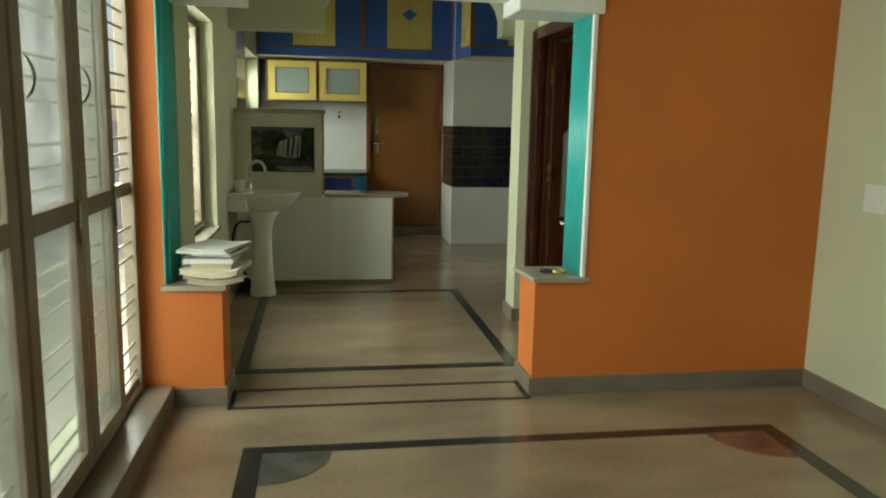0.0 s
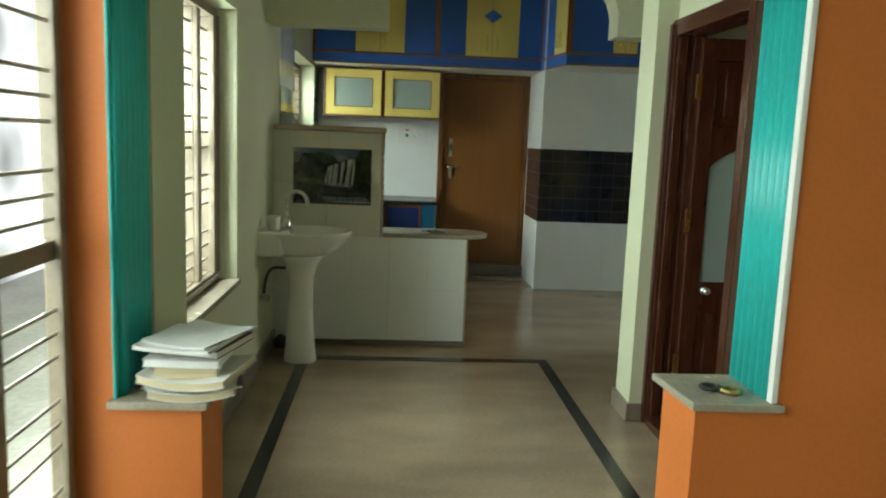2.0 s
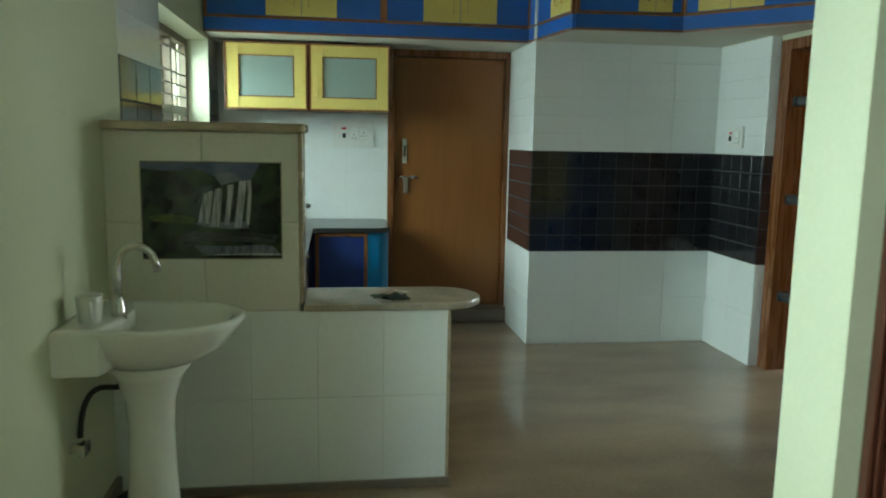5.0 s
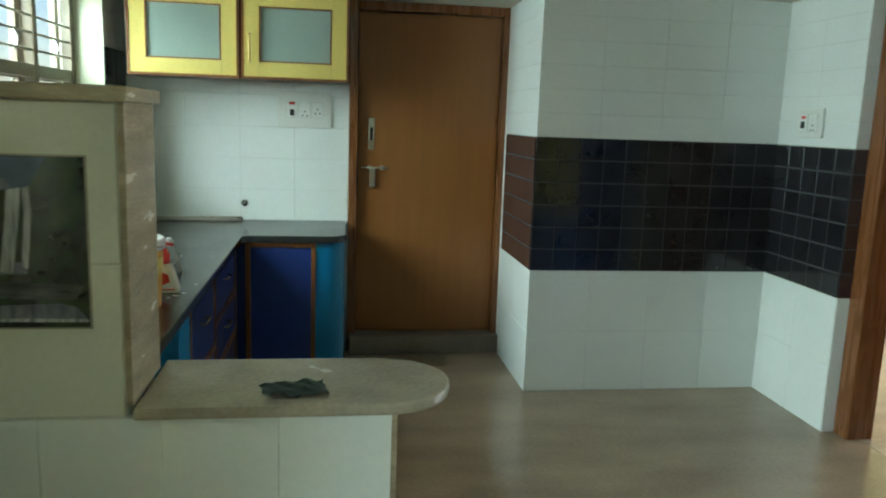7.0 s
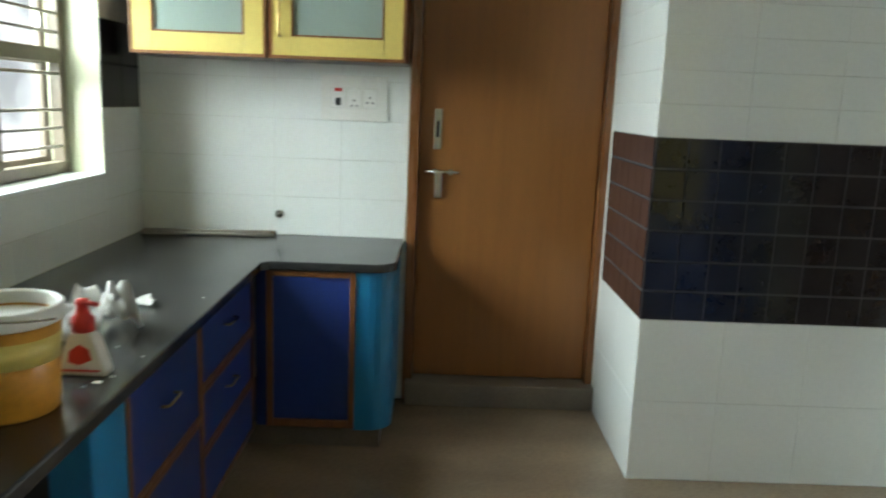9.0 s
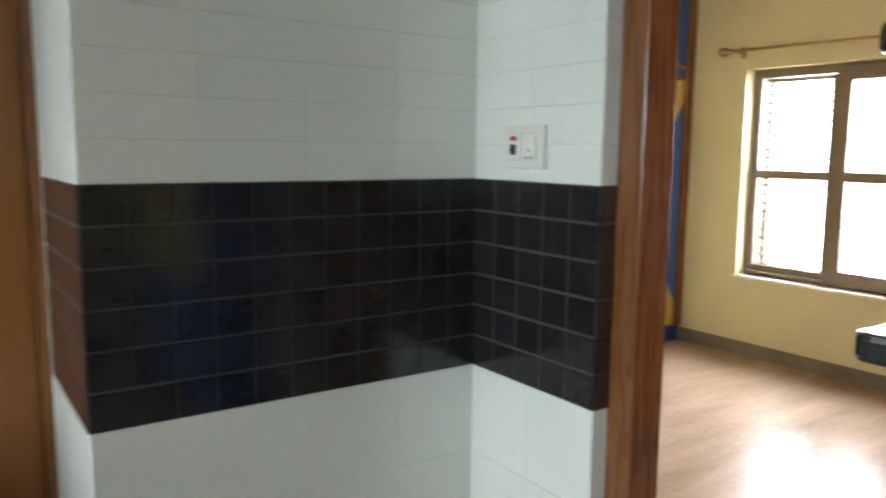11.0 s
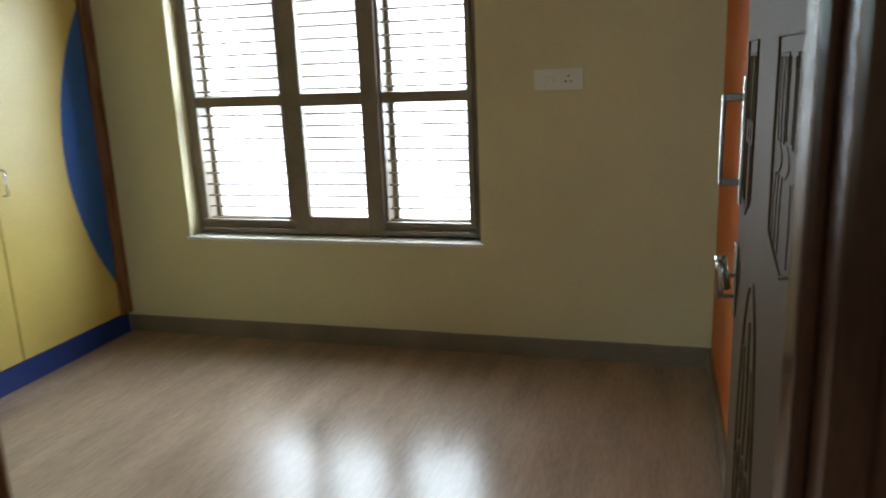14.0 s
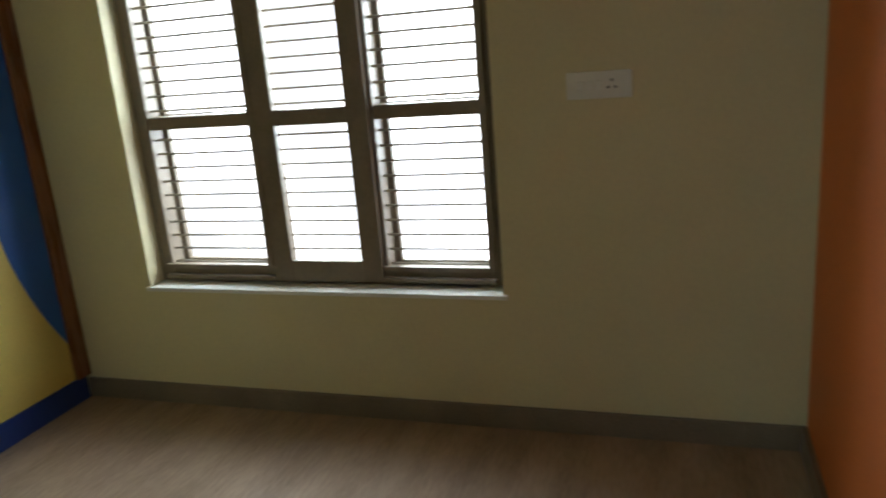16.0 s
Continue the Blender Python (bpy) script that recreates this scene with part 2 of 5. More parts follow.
def tile_mesh(w, h, d, material):
    key = (round(w, 3), round(h, 3), material.name)
    if key not in TILE_MESH:
        c = min(0.004, w / 6, h / 6) if d > 0.0025 else 0.0012
        me = bpy.data.meshes.new("tile")
        v = [(0, 0, 0), (w, 0, 0), (w, 0, h), (0, 0, h), (c, -d, c), (w - c, -d, c), (w - c, -d, h - c), (c, -d, h - c)]
        f = [(4, 5, 6, 7), (0, 1, 5, 4), (1, 2, 6, 5), (2, 3, 7, 6), (3, 0, 4, 7)]
        me.from_pydata(v, [], f)
        me.materials.append(material)
        TILE_MESH[key] = me
    return TILE_MESH[key]


def tiles(parent, corner, turn, width, z0, z1, tw, th, material, gap=0.003, d=0.005, name="tile", side=None):
    """Tiles on a wall: corner is (x, y) of the left end seen from the front, turn the way the wall faces (degrees; 0 faces -y)."""
    cols, rows = max(1, round(width / tw)), max(1, round((z1 - z0) / th))
    w, h = width / cols, (z1 - z0) / rows
    side = gap if side is None else side
    me = tile_mesh(w - side, h - gap, d, material)
    ca, sa = math.cos(radians(turn)), math.sin(radians(turn))
    for i in range(cols):
        for j in range(rows):
            ob = new(name, me)
            u = i * w + side / 2
            ob.matrix_world = pose(corner[0] + ca * u, corner[1] + sa * u, z0 + j * h + gap / 2, 0, 0, turn)
            ob.parent = parent


# ---- the setting ----
H = 3.0


def wall(name, rows, material, label, category="wall"):
    return structure(part(name, boxes(*rows), material), label, category)


structure(part("floor", boxes(((-0.95, -4, -0.1), (3.13, 9.6, 0))), M_FLOOR), "polished beige stone floor of the hall and kitchen", "floor")
structure(part("floor_bedroom", boxes(((3.13, 6.6, -0.1), (6.6, 10.9, 0.002))), M_BEDFLOOR), "polished pinkish beige veined stone floor of the bedroom", "floor")
structure(part("ceiling", boxes(((-1.1, -4.1, H), (6.7, 11, H + 0.12))), M_CEIL), "plain cream painted ceiling", "ceiling")
structure(part("ground", boxes(((-400, -400, -0.5), (400, 400, -0.3))), M_GROUND), "dry earth around the house", "ground")

# living room
wall("wall_living_east", [((2.80, -4, 0), (2.95, 3.40, H))], M_CREAM, "pale green painted wall of the living room")
wall("wall_living_south", [((-1.1, -4.15, 0), (2.95, -4, H))], M_CREAM, "pale green painted wall behind the living room")
wall("wall_living_west", [((-1.08, -4, 0), (-0.86, -0.9, H)), ((-1.08, -0.9, 2.45), (-0.86, 3.40, H)), ((-1.08, -0.9, -0.05), (-0.86, 3.40, 0.13))],
     M_CREAM, "pale green painted wall around the tall living room window")
ledge = structure(part("window_ledge", boxes(((-0.86, -4, 0.0), (-0.705, 3.385, 0.12)), bevel=0.006), M_SKIRT), "long low grey stone ledge under the tall window", "ledge")
partition_r = wall("wall_partition_east", [((1.437, 3.40, 0), (2.95, 3.72, H))], M_ORANGE, "orange painted partition wall")
partition_l = wall("wall_partition_west", [((-0.888, 3.40, 0), (-0.728, 3.72, H))], M_ORANGE, "narrow orange painted partition wall beside the window")
wall("parapet_east", [((1.165, 3.40, 0), (1.437, 3.70, 0.622))], M_ORANGE, "low orange painted parapet wall", "low wall")
wall("parapet_west", [((-0.728, 3.40, 0), (-0.46, 3.70, 0.605))], M_ORANGE, "low orange painted parapet wall", "low wall")
wall("header_beam", [((-0.728, 3.40, 2.10), (1.437, 3.72, H))], M_WHITE, "white painted beam over the opening", "beam")
structure(part("capital_east", boxes(((1.02, 3.375, 2.02), (1.47, 3.745, 2.10)), bevel=0.008), M_WHITE), "white moulded bracket under the beam", "bracket")
structure(part("capital_west", boxes(((-0.77, 3.375, 2.02), (-0.33, 3.745, 2.10)), bevel=0.008), M_WHITE), "white moulded bracket under the beam", "bracket")
structure(part("coping_east", prism([(1.15, 3.385), (1.46, 3.375), (1.46, 3.72), (1.125, 3.72)], "z", 0.622, 0.65, 0.006), M_SLAB), "beige stone slab on the low wall", "coping")
structure(part("coping_west", prism([(-0.745, 3.37), (-0.437, 3.37), (-0.437, 3.72), (-0.745, 3.72)], "z", 0.605, 0.632, 0.006), M_SLAB), "beige stone slab on the low wall", "coping")


def fluted(x, side, z0, z1):
    """A fluted strip on the reveal of the opening; side is +1 where it faces +x."""
    pts, y0, y1, n = [], 3.425, 3.72, 6
    pts.append((x, y0))
    for i in range(n):
        a, w = y0 + (y1 - y0) * i / n, (y1 - y0) / n
        for k in range(1, 8):
            u = k / 7
            pts.append((x + side * (0.004 + 0.022 * math.sin(math.pi * u) ** 0.7), a + w * u * 0.98))
    pts.append((x, y1))
    bm = prism(pts, "z", z0, z1)
    for f in bm.faces:
        f.smooth = abs(f.normal.z) < 0.5
    return bm


structure(part("pilaster_east", fluted(1.437, -1, 0.65, 2.02), M_TEAL), "fluted teal enamelled strip on the wall's end", "pilaster")
structure(part("pilaster_west", fluted(-0.728, 1, 0.632, 2.02), M_TEAL), "fluted teal enamelled strip on the wall's end", "pilaster")
structure(part("trim_east", boxes(((1.418, 3.39, 0.65), (1.441, 3.425, 2.02)), bevel=0.005), M_WHITE), "narrow white corner trim", "trim")
structure(part("trim_west", boxes(((-0.732, 3.392, 0.632), (-0.722, 3.425, 2.02)), bevel=0.004), M_TEAL), "narrow teal corner trim", "trim")

# dining and kitchen walls
DW = (4.14, 5.15, 0.695, 2.11)
KW = (7.45, 9.00, 1.17, 2.17)
w_west = wall("wall_west", [
    ((-0.95, 3.72, 0), (-0.70, DW[0], H)), ((-0.95, DW[0], 0), (-0.70, DW[1], DW[2] - 0.03)), ((-0.95, DW[0], DW[3]), (-0.70, DW[1], H)),
    ((-0.95, DW[1], 0), (-0.70, KW[0], H)), ((-0.95, KW[0], 0), (-0.70, KW[1], KW[2] - 0.02)), ((-0.95, KW[0], KW[3]), (-0.70, KW[1], H)),
    ((-0.95, KW[1], 0), (-0.70, 9.6, H))], M_CREAM, "pale green painted wall with the dining and kitchen windows")
structure(part("window_sill_dining", boxes(((-0.95, DW[0] - 0.02, DW[2] - 0.03), (-0.682, DW[1] + 0.02, DW[2])), bevel=0.005), M_SLAB), "pale stone sill of the dining window", "sill")
structure(part("window_sill_kitchen", boxes(((-0.95, KW[0], KW[2] - 0.02), (-0.695, KW[1], KW[2])), bevel=0.004), M_WTILE), "white tiled sill of the kitchen window", "sill")
w_north = wall("wall_north", [((-0.95, 9.42, 0), (0.615, 9.6, H)), ((0.615, 9.42, 2.2), (1.615, 9.6, H)), ((1.60, 8.62, 0), (3.2, 9.6, H)), ((1.612, 9.42, 0), (1.7, 9.6, H))],
               M_GROUT, "kitchen end wall behind the tiles")
w_alc = wall("wall_alcove_east", [((2.995, 7.965, 0), (3.06, 8.62, H)), ((3.06, 8.036, 0), (3.2, 8.62, H))], M_CREAM, "wall between kitchen and bedroom")
w_bed = wall("wall_bedroom_west", [((3.06, 5.19, 0), (3.2, 6.90, H)), ((3.06, 6.90, 2.17), (3.2, 8.04, H)), ((3.2, 8.62, 0), (3.26, 10.9, H)), ((2.93, 6.746, 0), (3.06, 6.92, H))],
             M_CREAM, "pale green painted wall round the bedroom doorway")
wall("wall_prayer_north", [((1.455, 4.94, 0), (3.2, 5.19, H))], M_CREAM, "pale green painted wall end beside the dark door")
wall("wall_prayer_west", [((1.565, 3.72, 0), (1.70, 4.02, H)), ((1.565, 4.02, 2.13), (1.70, 4.94, H))], M_CREAM, "pale green painted wall over the dark door")
wall("wall_prayer_east", [((2.95, 3.72, 0), (3.1, 4.94, H))], M_CREAM, "pale green painted wall of the small prayer room")
arch_l = [(-0.70, 2.185), (0.075, 2.185), (0.075, 2.40), (0.13, 2.46), (0.17, H), (-0.70, H)]
structure(part("arch_west", prism(arch_l, "y", 6.08, 6.30), M_CREAM), "pale green arch drop over the kitchen opening", "beam")
arch_r = [(3.06, 2.20), (1.575, 2.20), (1.575, 2.35), (1.545, 2.44), (1.50, 2.50), (1.43, 2.60), (1.38, 2.72), (1.36, H), (3.06, H)]
structure(part("arch_east", prism(arch_r, "y", 6.08, 6.30), M_CREAM), "pale green arch drop with curved corner over the kitchen opening", "beam")

# bedroom
BW = (8.006, 9.762, 0.612, 2.15)
wall("wall_bedroom_east", [((6.355, 6.7, 0), (6.62, BW[0], H)), ((6.355, BW[0], 0), (6.62, BW[1], BW[2] - 0.02)), ((6.355, BW[0], BW[3]), (6.62, BW[1], H)),
                           ((6.355, BW[1], 0), (6.62, 11, H))], M_YELLOWWALL, "yellow cream painted wall with the bedroom window")
wall("wall_bedroom_south", [((3.2, 6.65, 0), (6.5, 6.835, H))], M_ORANGE, "orange painted bedroom wall")
wall("wall_bedroom_north", [((3.2, 10.85, 0), (6.62, 11, H))], M_YELLOWWALL, "yellow cream painted wall behind the wardrobe")
structure(part("window_sill_bedroom", boxes(((6.335, BW[0] - 0.02, BW[2] - 0.02), (6.62, BW[1] + 0.015, BW[2])), bevel=0.004), M_WHITE), "white stone sill of the bedroom window", "sill")


def skirting(rows, label="grey brown stone skirting along the wall"):
    for lo, hi in rows:
        structure(part("baseboard", boxes((lo, hi), bevel=0.004), M_SKIRT), label, "baseboard")


skirting([((1.145, 3.378, 0), (2.80, 3.40, 0.095)), ((2.778, -4, 0), (2.80, 3.378, 0.095)), ((1.145, 3.40, 0), (1.165, 3.70, 0.095)),
          ((-0.705, 3.378, 0), (-0.44, 3.40, 0.10)), ((-0.46, 3.40, 0), (-0.44, 3.70, 0.10)),
          ((-0.70, 3.72, 0), (-0.678, 6.386, 0.10)), ((1.435, 4.92, 0), (1.455, 5.21, 0.10)), ((1.455, 4.92, 0), (1.52, 4.94, 0.10)),
          ((1.455, 5.19, 0), (2.5, 5.21, 0.10)), ((1.43, 3.72, 0), (1.545, 3.74, 0.1)), ((1.545, 3.74, 0), (1.565, 4.0, 0.1)),
          ((-0.678, 6.37, 0), (0.688, 6.386, 0.035)),
          ((6.335, 6.835, 0), (6.355, 10.25, 0.105)), ((3.2, 6.835, 0), (6.335, 6.857, 0.105)), ((3.2, 8.04, 0), (3.22, 10.2, 0.105)),
          ((2.91, 6.75, 0), (2.93, 6.92, 0.1))])


def strip(rows, material, label):
    for lo, hi in rows:
        structure(part("floor_inlay", boxes(((*lo, 0.0), (*hi, 0.0035))), material), label, "floor inlay")


strip([((-0.315, 2.775), (2.245, 2.845)), ((-0.315, -2.6), (-0.225, 2.775)), ((2.16, -2.6), (2.245, 2.775)), ((-0.225, -2.6), (2.16, -2.52))],
      M_INLAY, "black granite border line in the living room floor")
strip([((-0.44, 3.325), (1.145, 3.352)), ((-0.44, 3.585), (1.145, 3.612)), ((-0.44, 3.352), (-0.415, 3.585)), ((1.115, 3.352), (1.145, 3.585))],
      M_INLAY, "thin black granite line between the low walls")
strip([((-0.465, 3.885), (1.225, 3.955)), ((-0.465, 5.985), (1.225, 6.06)), ((-0.465, 3.955), (-0.395, 5.985)), ((1.155, 3.955), (1.225, 5.985))],
      M_INLAY, "black granite border line in the dining floor")


def quarter(cx, cy, sx, sy, r, material, label):
    pts = [(cx, cy)] + [(cx + sx * r * math.cos(a), cy + sy * r * math.sin(a)) for a in [i * math.pi / 24 for i in range(13)]]
    structure(part("floor_inlay", prism(pts, "z", 0.0, 0.003), material), label, "floor inlay")


quarter(-0.225, 2.775, 1, -1, 0.30, M_QUART, "grey granite quarter circle in the floor's corner")
quarter(2.16, 2.775, -1, -1, 0.30, M_REDQ, "reddish granite quarter circle in the floor's corner")


# ---- windows ----
def shutter(parent, x, y0, y1, z0, z1, s=0.055, mid=None, glazed=True, pane=None):
    """One glazed leaf in the plane x, with an optional middle rail."""
    d = 0.017
    rows = [((x - d, y0, z0), (x + d, y0 + s, z1)), ((x - d, y1 - s, z0), (x + d, y1, z1)),
            ((x - d, y0 + s, z0), (x + d, y1 - s, z0 + s)), ((x - d, y0 + s, z1 - s), (x + d, y1 - s, z1))]
    fields = [(z0 + s, z1 - s)]
    if mid:
        rows.append(((x - d, y0 + s, mid - 0.035), (x + d, y1 - s, mid + 0.035)))
        fields = [(z0 + s, mid - 0.035), (mid + 0.035, z1 - s)]
    leaf = part("shutter", boxes(*rows, bevel=0.004), M_WINPAINT, parent)
    if glazed:
        for a, b in fields:
            g = part("pane", boxes(((x - 0.002, y0 + s - 0.004, a - 0.004), (x + 0.002, y1 - s + 0.004, b + 0.004))), pane or M_PANE, leaf)
            g.visible_shadow = False
    return leaf


def bars(parent, x, y0, y1, zs, r=0.007):
    for z in zs:
        part("bar", tube(bmesh.new(), [(x, y0, z), (x, y1, z)], r, 6), M_IRON, parent)


def levels(z0, z1, step):
    """Bars in threes with a wider space between the groups."""
    out, z, k = [], z0 + step * 0.6, 0
    while z < z1 - 0.03:
        out.append(z)
        k += 1
        z += step * (1.65 if k % 3 == 0 else 0.85)
    return out


def frame_rows(x0, x1, y0, y1, z0, z1, posts, rails, w=0.06):
    rows = [((x0, y0, z0), (x1, y0 + w, z1)), ((x0, y1 - w, z0), (x1, y1, z1)), ((x0, y0 + w, z0), (x1, y1 - w, z0 + w)), ((x0, y0 + w, z1 - w), (x1, y1 - w, z1))]
    ys = [y0 + w] + [v for p in posts for v in (p - w / 2, p + w / 2)] + [y1 - w]
    for p in posts:
        rows.append(((x0, p - w / 2, z0 + w), (x1, p + w / 2, z1 - w)))
    for z in rails:
        for a, b in zip(ys[::2], ys[1::2]):
            rows.append(((x0 + 0.004, a, z - 0.03), (x1 - 0.004, b, z + 0.03)))
    return rows


# living room: tall window with glazed leaves inside and a grille outside
win1 = structure(thing("window_1", "tall beige wooden window with glazed leaves and iron bars", "window"), "tall beige wooden window with glazed leaves and iron bars", "window")
win1.location.x = 0.035
part("window_frame", boxes(*frame_rows(-0.94, -0.889, -0.9, 3.395, 0.13, 2.45, [-0.05, 0.9, 1.85, 2.85], [1.12]), bevel=0.006), M_WINPAINT, win1)
part("inner_bead", boxes(((-0.89, 2.885, 0.13), (-0.872, 2.915, 2.4)), ((-0.89, 3.30, 0.13), (-0.872, 3.33, 2.4)), ((-0.89, 2.9, 0.13), (-0.872, 3.31, 0.16)), bevel=0.003), M_WINPAINT, win1)
for y0, y1 in ((-0.02, 0.42), (0.43, 0.87), (0.93, 1.37), (1.38, 1.86), (1.885, 2.43), (2.435, 2.905)):
    lf = shutter(win1, -0.868, y0, y1, 0.15, 2.4, 0.078, 1.12, pane=M_HAZE)
    if y0 > 1.8:
        part("bolt", tube(bmesh.new(), [(-0.845, y1 - 0.04, 1.00), (-0.845, y1 - 0.04, 1.16)], 0.006, 6), M_STEEL, lf)
        part("handle", tube(bmesh.new(), bez((-0.85, y0 + 0.09, 1.50), (-0.80, y0 + 0.09, 1.56), (-0.85, y0 + 0.09, 1.62), 6), 0.006, 6), M_STEEL, lf)
for a, b in ((-0.84, -0.08), (-0.02, 0.87), (0.93, 1.82), (1.88, 2.82), (2.88, 3.335)):
    bars(win1, -0.905, a, b, levels(0.17, 1.08, 0.085) + levels(1.16, 2.38, 0.085))

# dining window
win2 = structure(thing("window_2", "beige wooden window with iron bars and open shutters", "window"), "beige wooden window with iron bars and open shutters", "window")
part("window_frame", boxes(*frame_rows(-0.885, -0.83, DW[0], DW[1], DW[2], DW[3], [4.47, 4.80], [], 0.05), bevel=0.005), M_WINPAINT, win2)
for a, b in ((4.19, 4.445), (4.495, 4.775), (4.825, 5.10)):
    bars(win2, -0.846, a, b, levels(0.76, 2.04, 0.088))
part("casing", boxes(((-0.829, 5.07, 0.696), (-0.798, 5.148, 2.108)), ((-0.829, 4.142, 0.696), (-0.798, 4.205, 2.108)), ((-0.829, 4.205, 0.696), (-0.798, 5.07, 0.742)), ((-0.829, 4.205, 2.06), (-0.798, 5.07, 2.108)),
                      ((-0.829, 4.44, 0.742), (-0.806, 4.50, 2.06)), ((-0.829, 4.77, 0.742), (-0.806, 4.83, 2.06)), bevel=0.006), M_WINPAINT, win2)
part("inner_bead", boxes(((-0.798, 5.10, 0.74), (-0.782, 5.125, 2.07)), ((-0.798, 4.165, 0.74), (-0.782, 4.185, 2.07)), ((-0.798, 4.185, 0.71), (-0.782, 5.10, 0.728)), bevel=0.004), M_WINPAINT, win2)
shutter(win2, -0.915, 4.175, 4.46, 0.73, 2.08, 0.05, 1.4)
shutter(win2, -0.915, 4.83, 5.12, 0.73, 2.08, 0.05, 1.4)
shutter(win2, -0.935, 4.47, 4.82, 0.73, 2.08, 0.06, 1.4)
part("latch_handle", tube(bmesh.new(), bez((-0.835, 4.24, 1.52), (-0.80, 4.24, 1.57), (-0.835, 4.24, 1.62), 6), 0.006, 6), M_STEEL, win2)

# kitchen window
win3 = structure(thing("window_3", "beige wooden kitchen window with iron bars", "window"), "beige wooden kitchen window with iron bars", "window")
part("window_frame", boxes(*frame_rows(-0.895, -0.845, KW[0], KW[1], KW[2], KW[3], [7.95, 8.46], [1.66], 0.05), bevel=0.005), M_WINPAINT, win3)
for a, b in ((7.5, 7.925), (7.975, 8.435), (8.485, 8.95)):
    bars(win3, -0.857, a, b, levels(1.23, 1.62, 0.09) + levels(1.70, 2.1, 0.09))
    lf = shutter(win3, -0.925, a - 0.02, b + 0.02, 1.19, 2.14, 0.05, 1.66)
    part("latch_handle", tube(bmesh.new(), bez((-0.925, b - 0.03, 1.75), (-0.88, b - 0.03, 1.80), (-0.925, b - 0.03, 1.85), 6), 0.006, 6), M_STEEL, lf)

# bedroom window
win4 = structure(thing("window_4", "three-bay beige wooden bedroom window with iron bars", "window"), "three-bay beige wooden bedroom window with iron bars", "window")
part("window_frame", boxes(*frame_rows(6.46, 6.56, BW[0], BW[1], BW[2], BW[3], [8.585, 9.10], [1.378], 0.065), bevel=0.006), M_WINPAINT, win4)
for a, b in ((8.07, 8.55), (8.62, 9.07), (9.135, 9.70)):
    bars(win4, 6.50, a, b, [0.70 + 0.0665 * k for k in range(10)] + [1.435 + 0.0665 * k for k in range(10)], 0.006)
    if not (a > 8.6 and b < 9.1):
        part("stop_bead", boxes(((6.44, a - 0.02, 0.677), (6.46, b + 0.02, 0.70)), ((6.425, a - 0.02, 0.632), (6.46, b + 0.02, 0.650)), ((6.43, a - 0.02, 0.70), (6.46, a + 0.012, 2.08)), bevel=0.003), M_WINPAINT, win4)
    inner = a > 8.6 and b < 9.1
    shutter(win4, 6.452 if inner else 6.59, a - 0.05, b + 0.05, 0.625, 2.13, 0.10 if inner else 0.07, 1.378, glazed=False)


# ---- doors ----
def handle_bow(parent, p, axis, length, out, r=0.006, material=None, name="handle"):
    """A bow handle: p its middle, axis the way it runs, out the way it stands off."""
    p, a, o = Vector(p), Vector(axis) * length / 2, Vector(out)
    pts = [p - a, p - a * 0.98 + o * 0.8, p - a * 0.8 + o, p + a * 0.8 + o, p + a * 0.98 + o * 0.8, p + a]
    return part(name, tube(bmesh.new(), pts, r, 7), material or M_STEEL, parent)


# kitchen back door
d1 = structure(thing("door_1", "closed orange-brown veneered wooden door with steel bolt", "door"), "closed orange-brown veneered wooden door with steel bolt", "door")
part("door_frame", boxes(((0.615, 9.40, 0.0), (0.665, 9.52, 2.2)), ((1.565, 9.40, 0.0), (1.61, 9.52, 2.2)), ((0.665, 9.40, 2.145), (1.565, 9.52, 2.2)), bevel=0.005), M_FRAMEWOOD, d1)
part("door_leaf", boxes(((0.668, 9.455, 0.125), (1.562, 9.50, 2.142)), bevel=0.004), M_DOORWOOD, d1)
# Unseen board added behind the leaf to block daylight through its gaps.
part("gap_blocker", boxes(((0.62, 9.502, 0.0), (1.606, 9.535, 2.195))), M_DOORWOOD, d1)
part("threshold", boxes(((0.63, 9.33, 0.0), (1.61, 9.52, 0.12)), bevel=0.008), M_SKIRT, d1, "grey stone threshold step")
plate = part("bolt_plate", boxes(((0.735, 9.447, 1.30), (0.775, 9.456, 1.50)), bevel=0.003), M_STEEL, d1, "upright steel lock plate")
part("keyhole", boxes(((0.748, 9.443, 1.36), (0.762, 9.448, 1.44))), M_BLACKP_SHADE, plate)
bolt = part("slide_bolt", tube(bmesh.new(), [(0.695, 9.44, 1.19), (0.87, 9.44, 1.19)], 0.008), M_STEEL, d1)
part("bolt_guide", boxes(((0.735, 9.436, 1.175), (0.76, 9.456, 1.205)), ((0.815, 9.436, 1.175), (0.835, 9.456, 1.205)), bevel=0.002), M_STEEL, bolt)
part("padlock_hasp", boxes(((0.745, 9.432, 1.06), (0.785, 9.45, 1.19)), bevel=0.006), M_STEEL, bolt)

# prayer room door, open into the small room
d2 = structure(thing("door_2", "open dark polished wooden door with an arched frosted pane", "door"), "open dark polished wooden door with an arched frosted pane", "door")
part("door_frame", boxes(((1.535, 4.89, 0), (1.70, 4.94, 2.13)), ((1.535, 4.02, 0), (1.70, 4.09, 2.13)), ((1.535, 4.09, 2.05), (1.70, 4.89, 2.13)),
                         ((1.52, 4.90, 0), (1.535, 4.938, 2.11)), ((1.552, 4.872, 0), (1.60, 4.89, 2.05)), ((1.63, 4.872, 0), (1.67, 4.89, 2.05)), bevel=0.006), M_DARKWOOD, d2)
part("threshold", boxes(((1.53, 4.09, 0), (1.70, 4.89, 0.045)), bevel=0.005), M_DARKWOOD, d2)
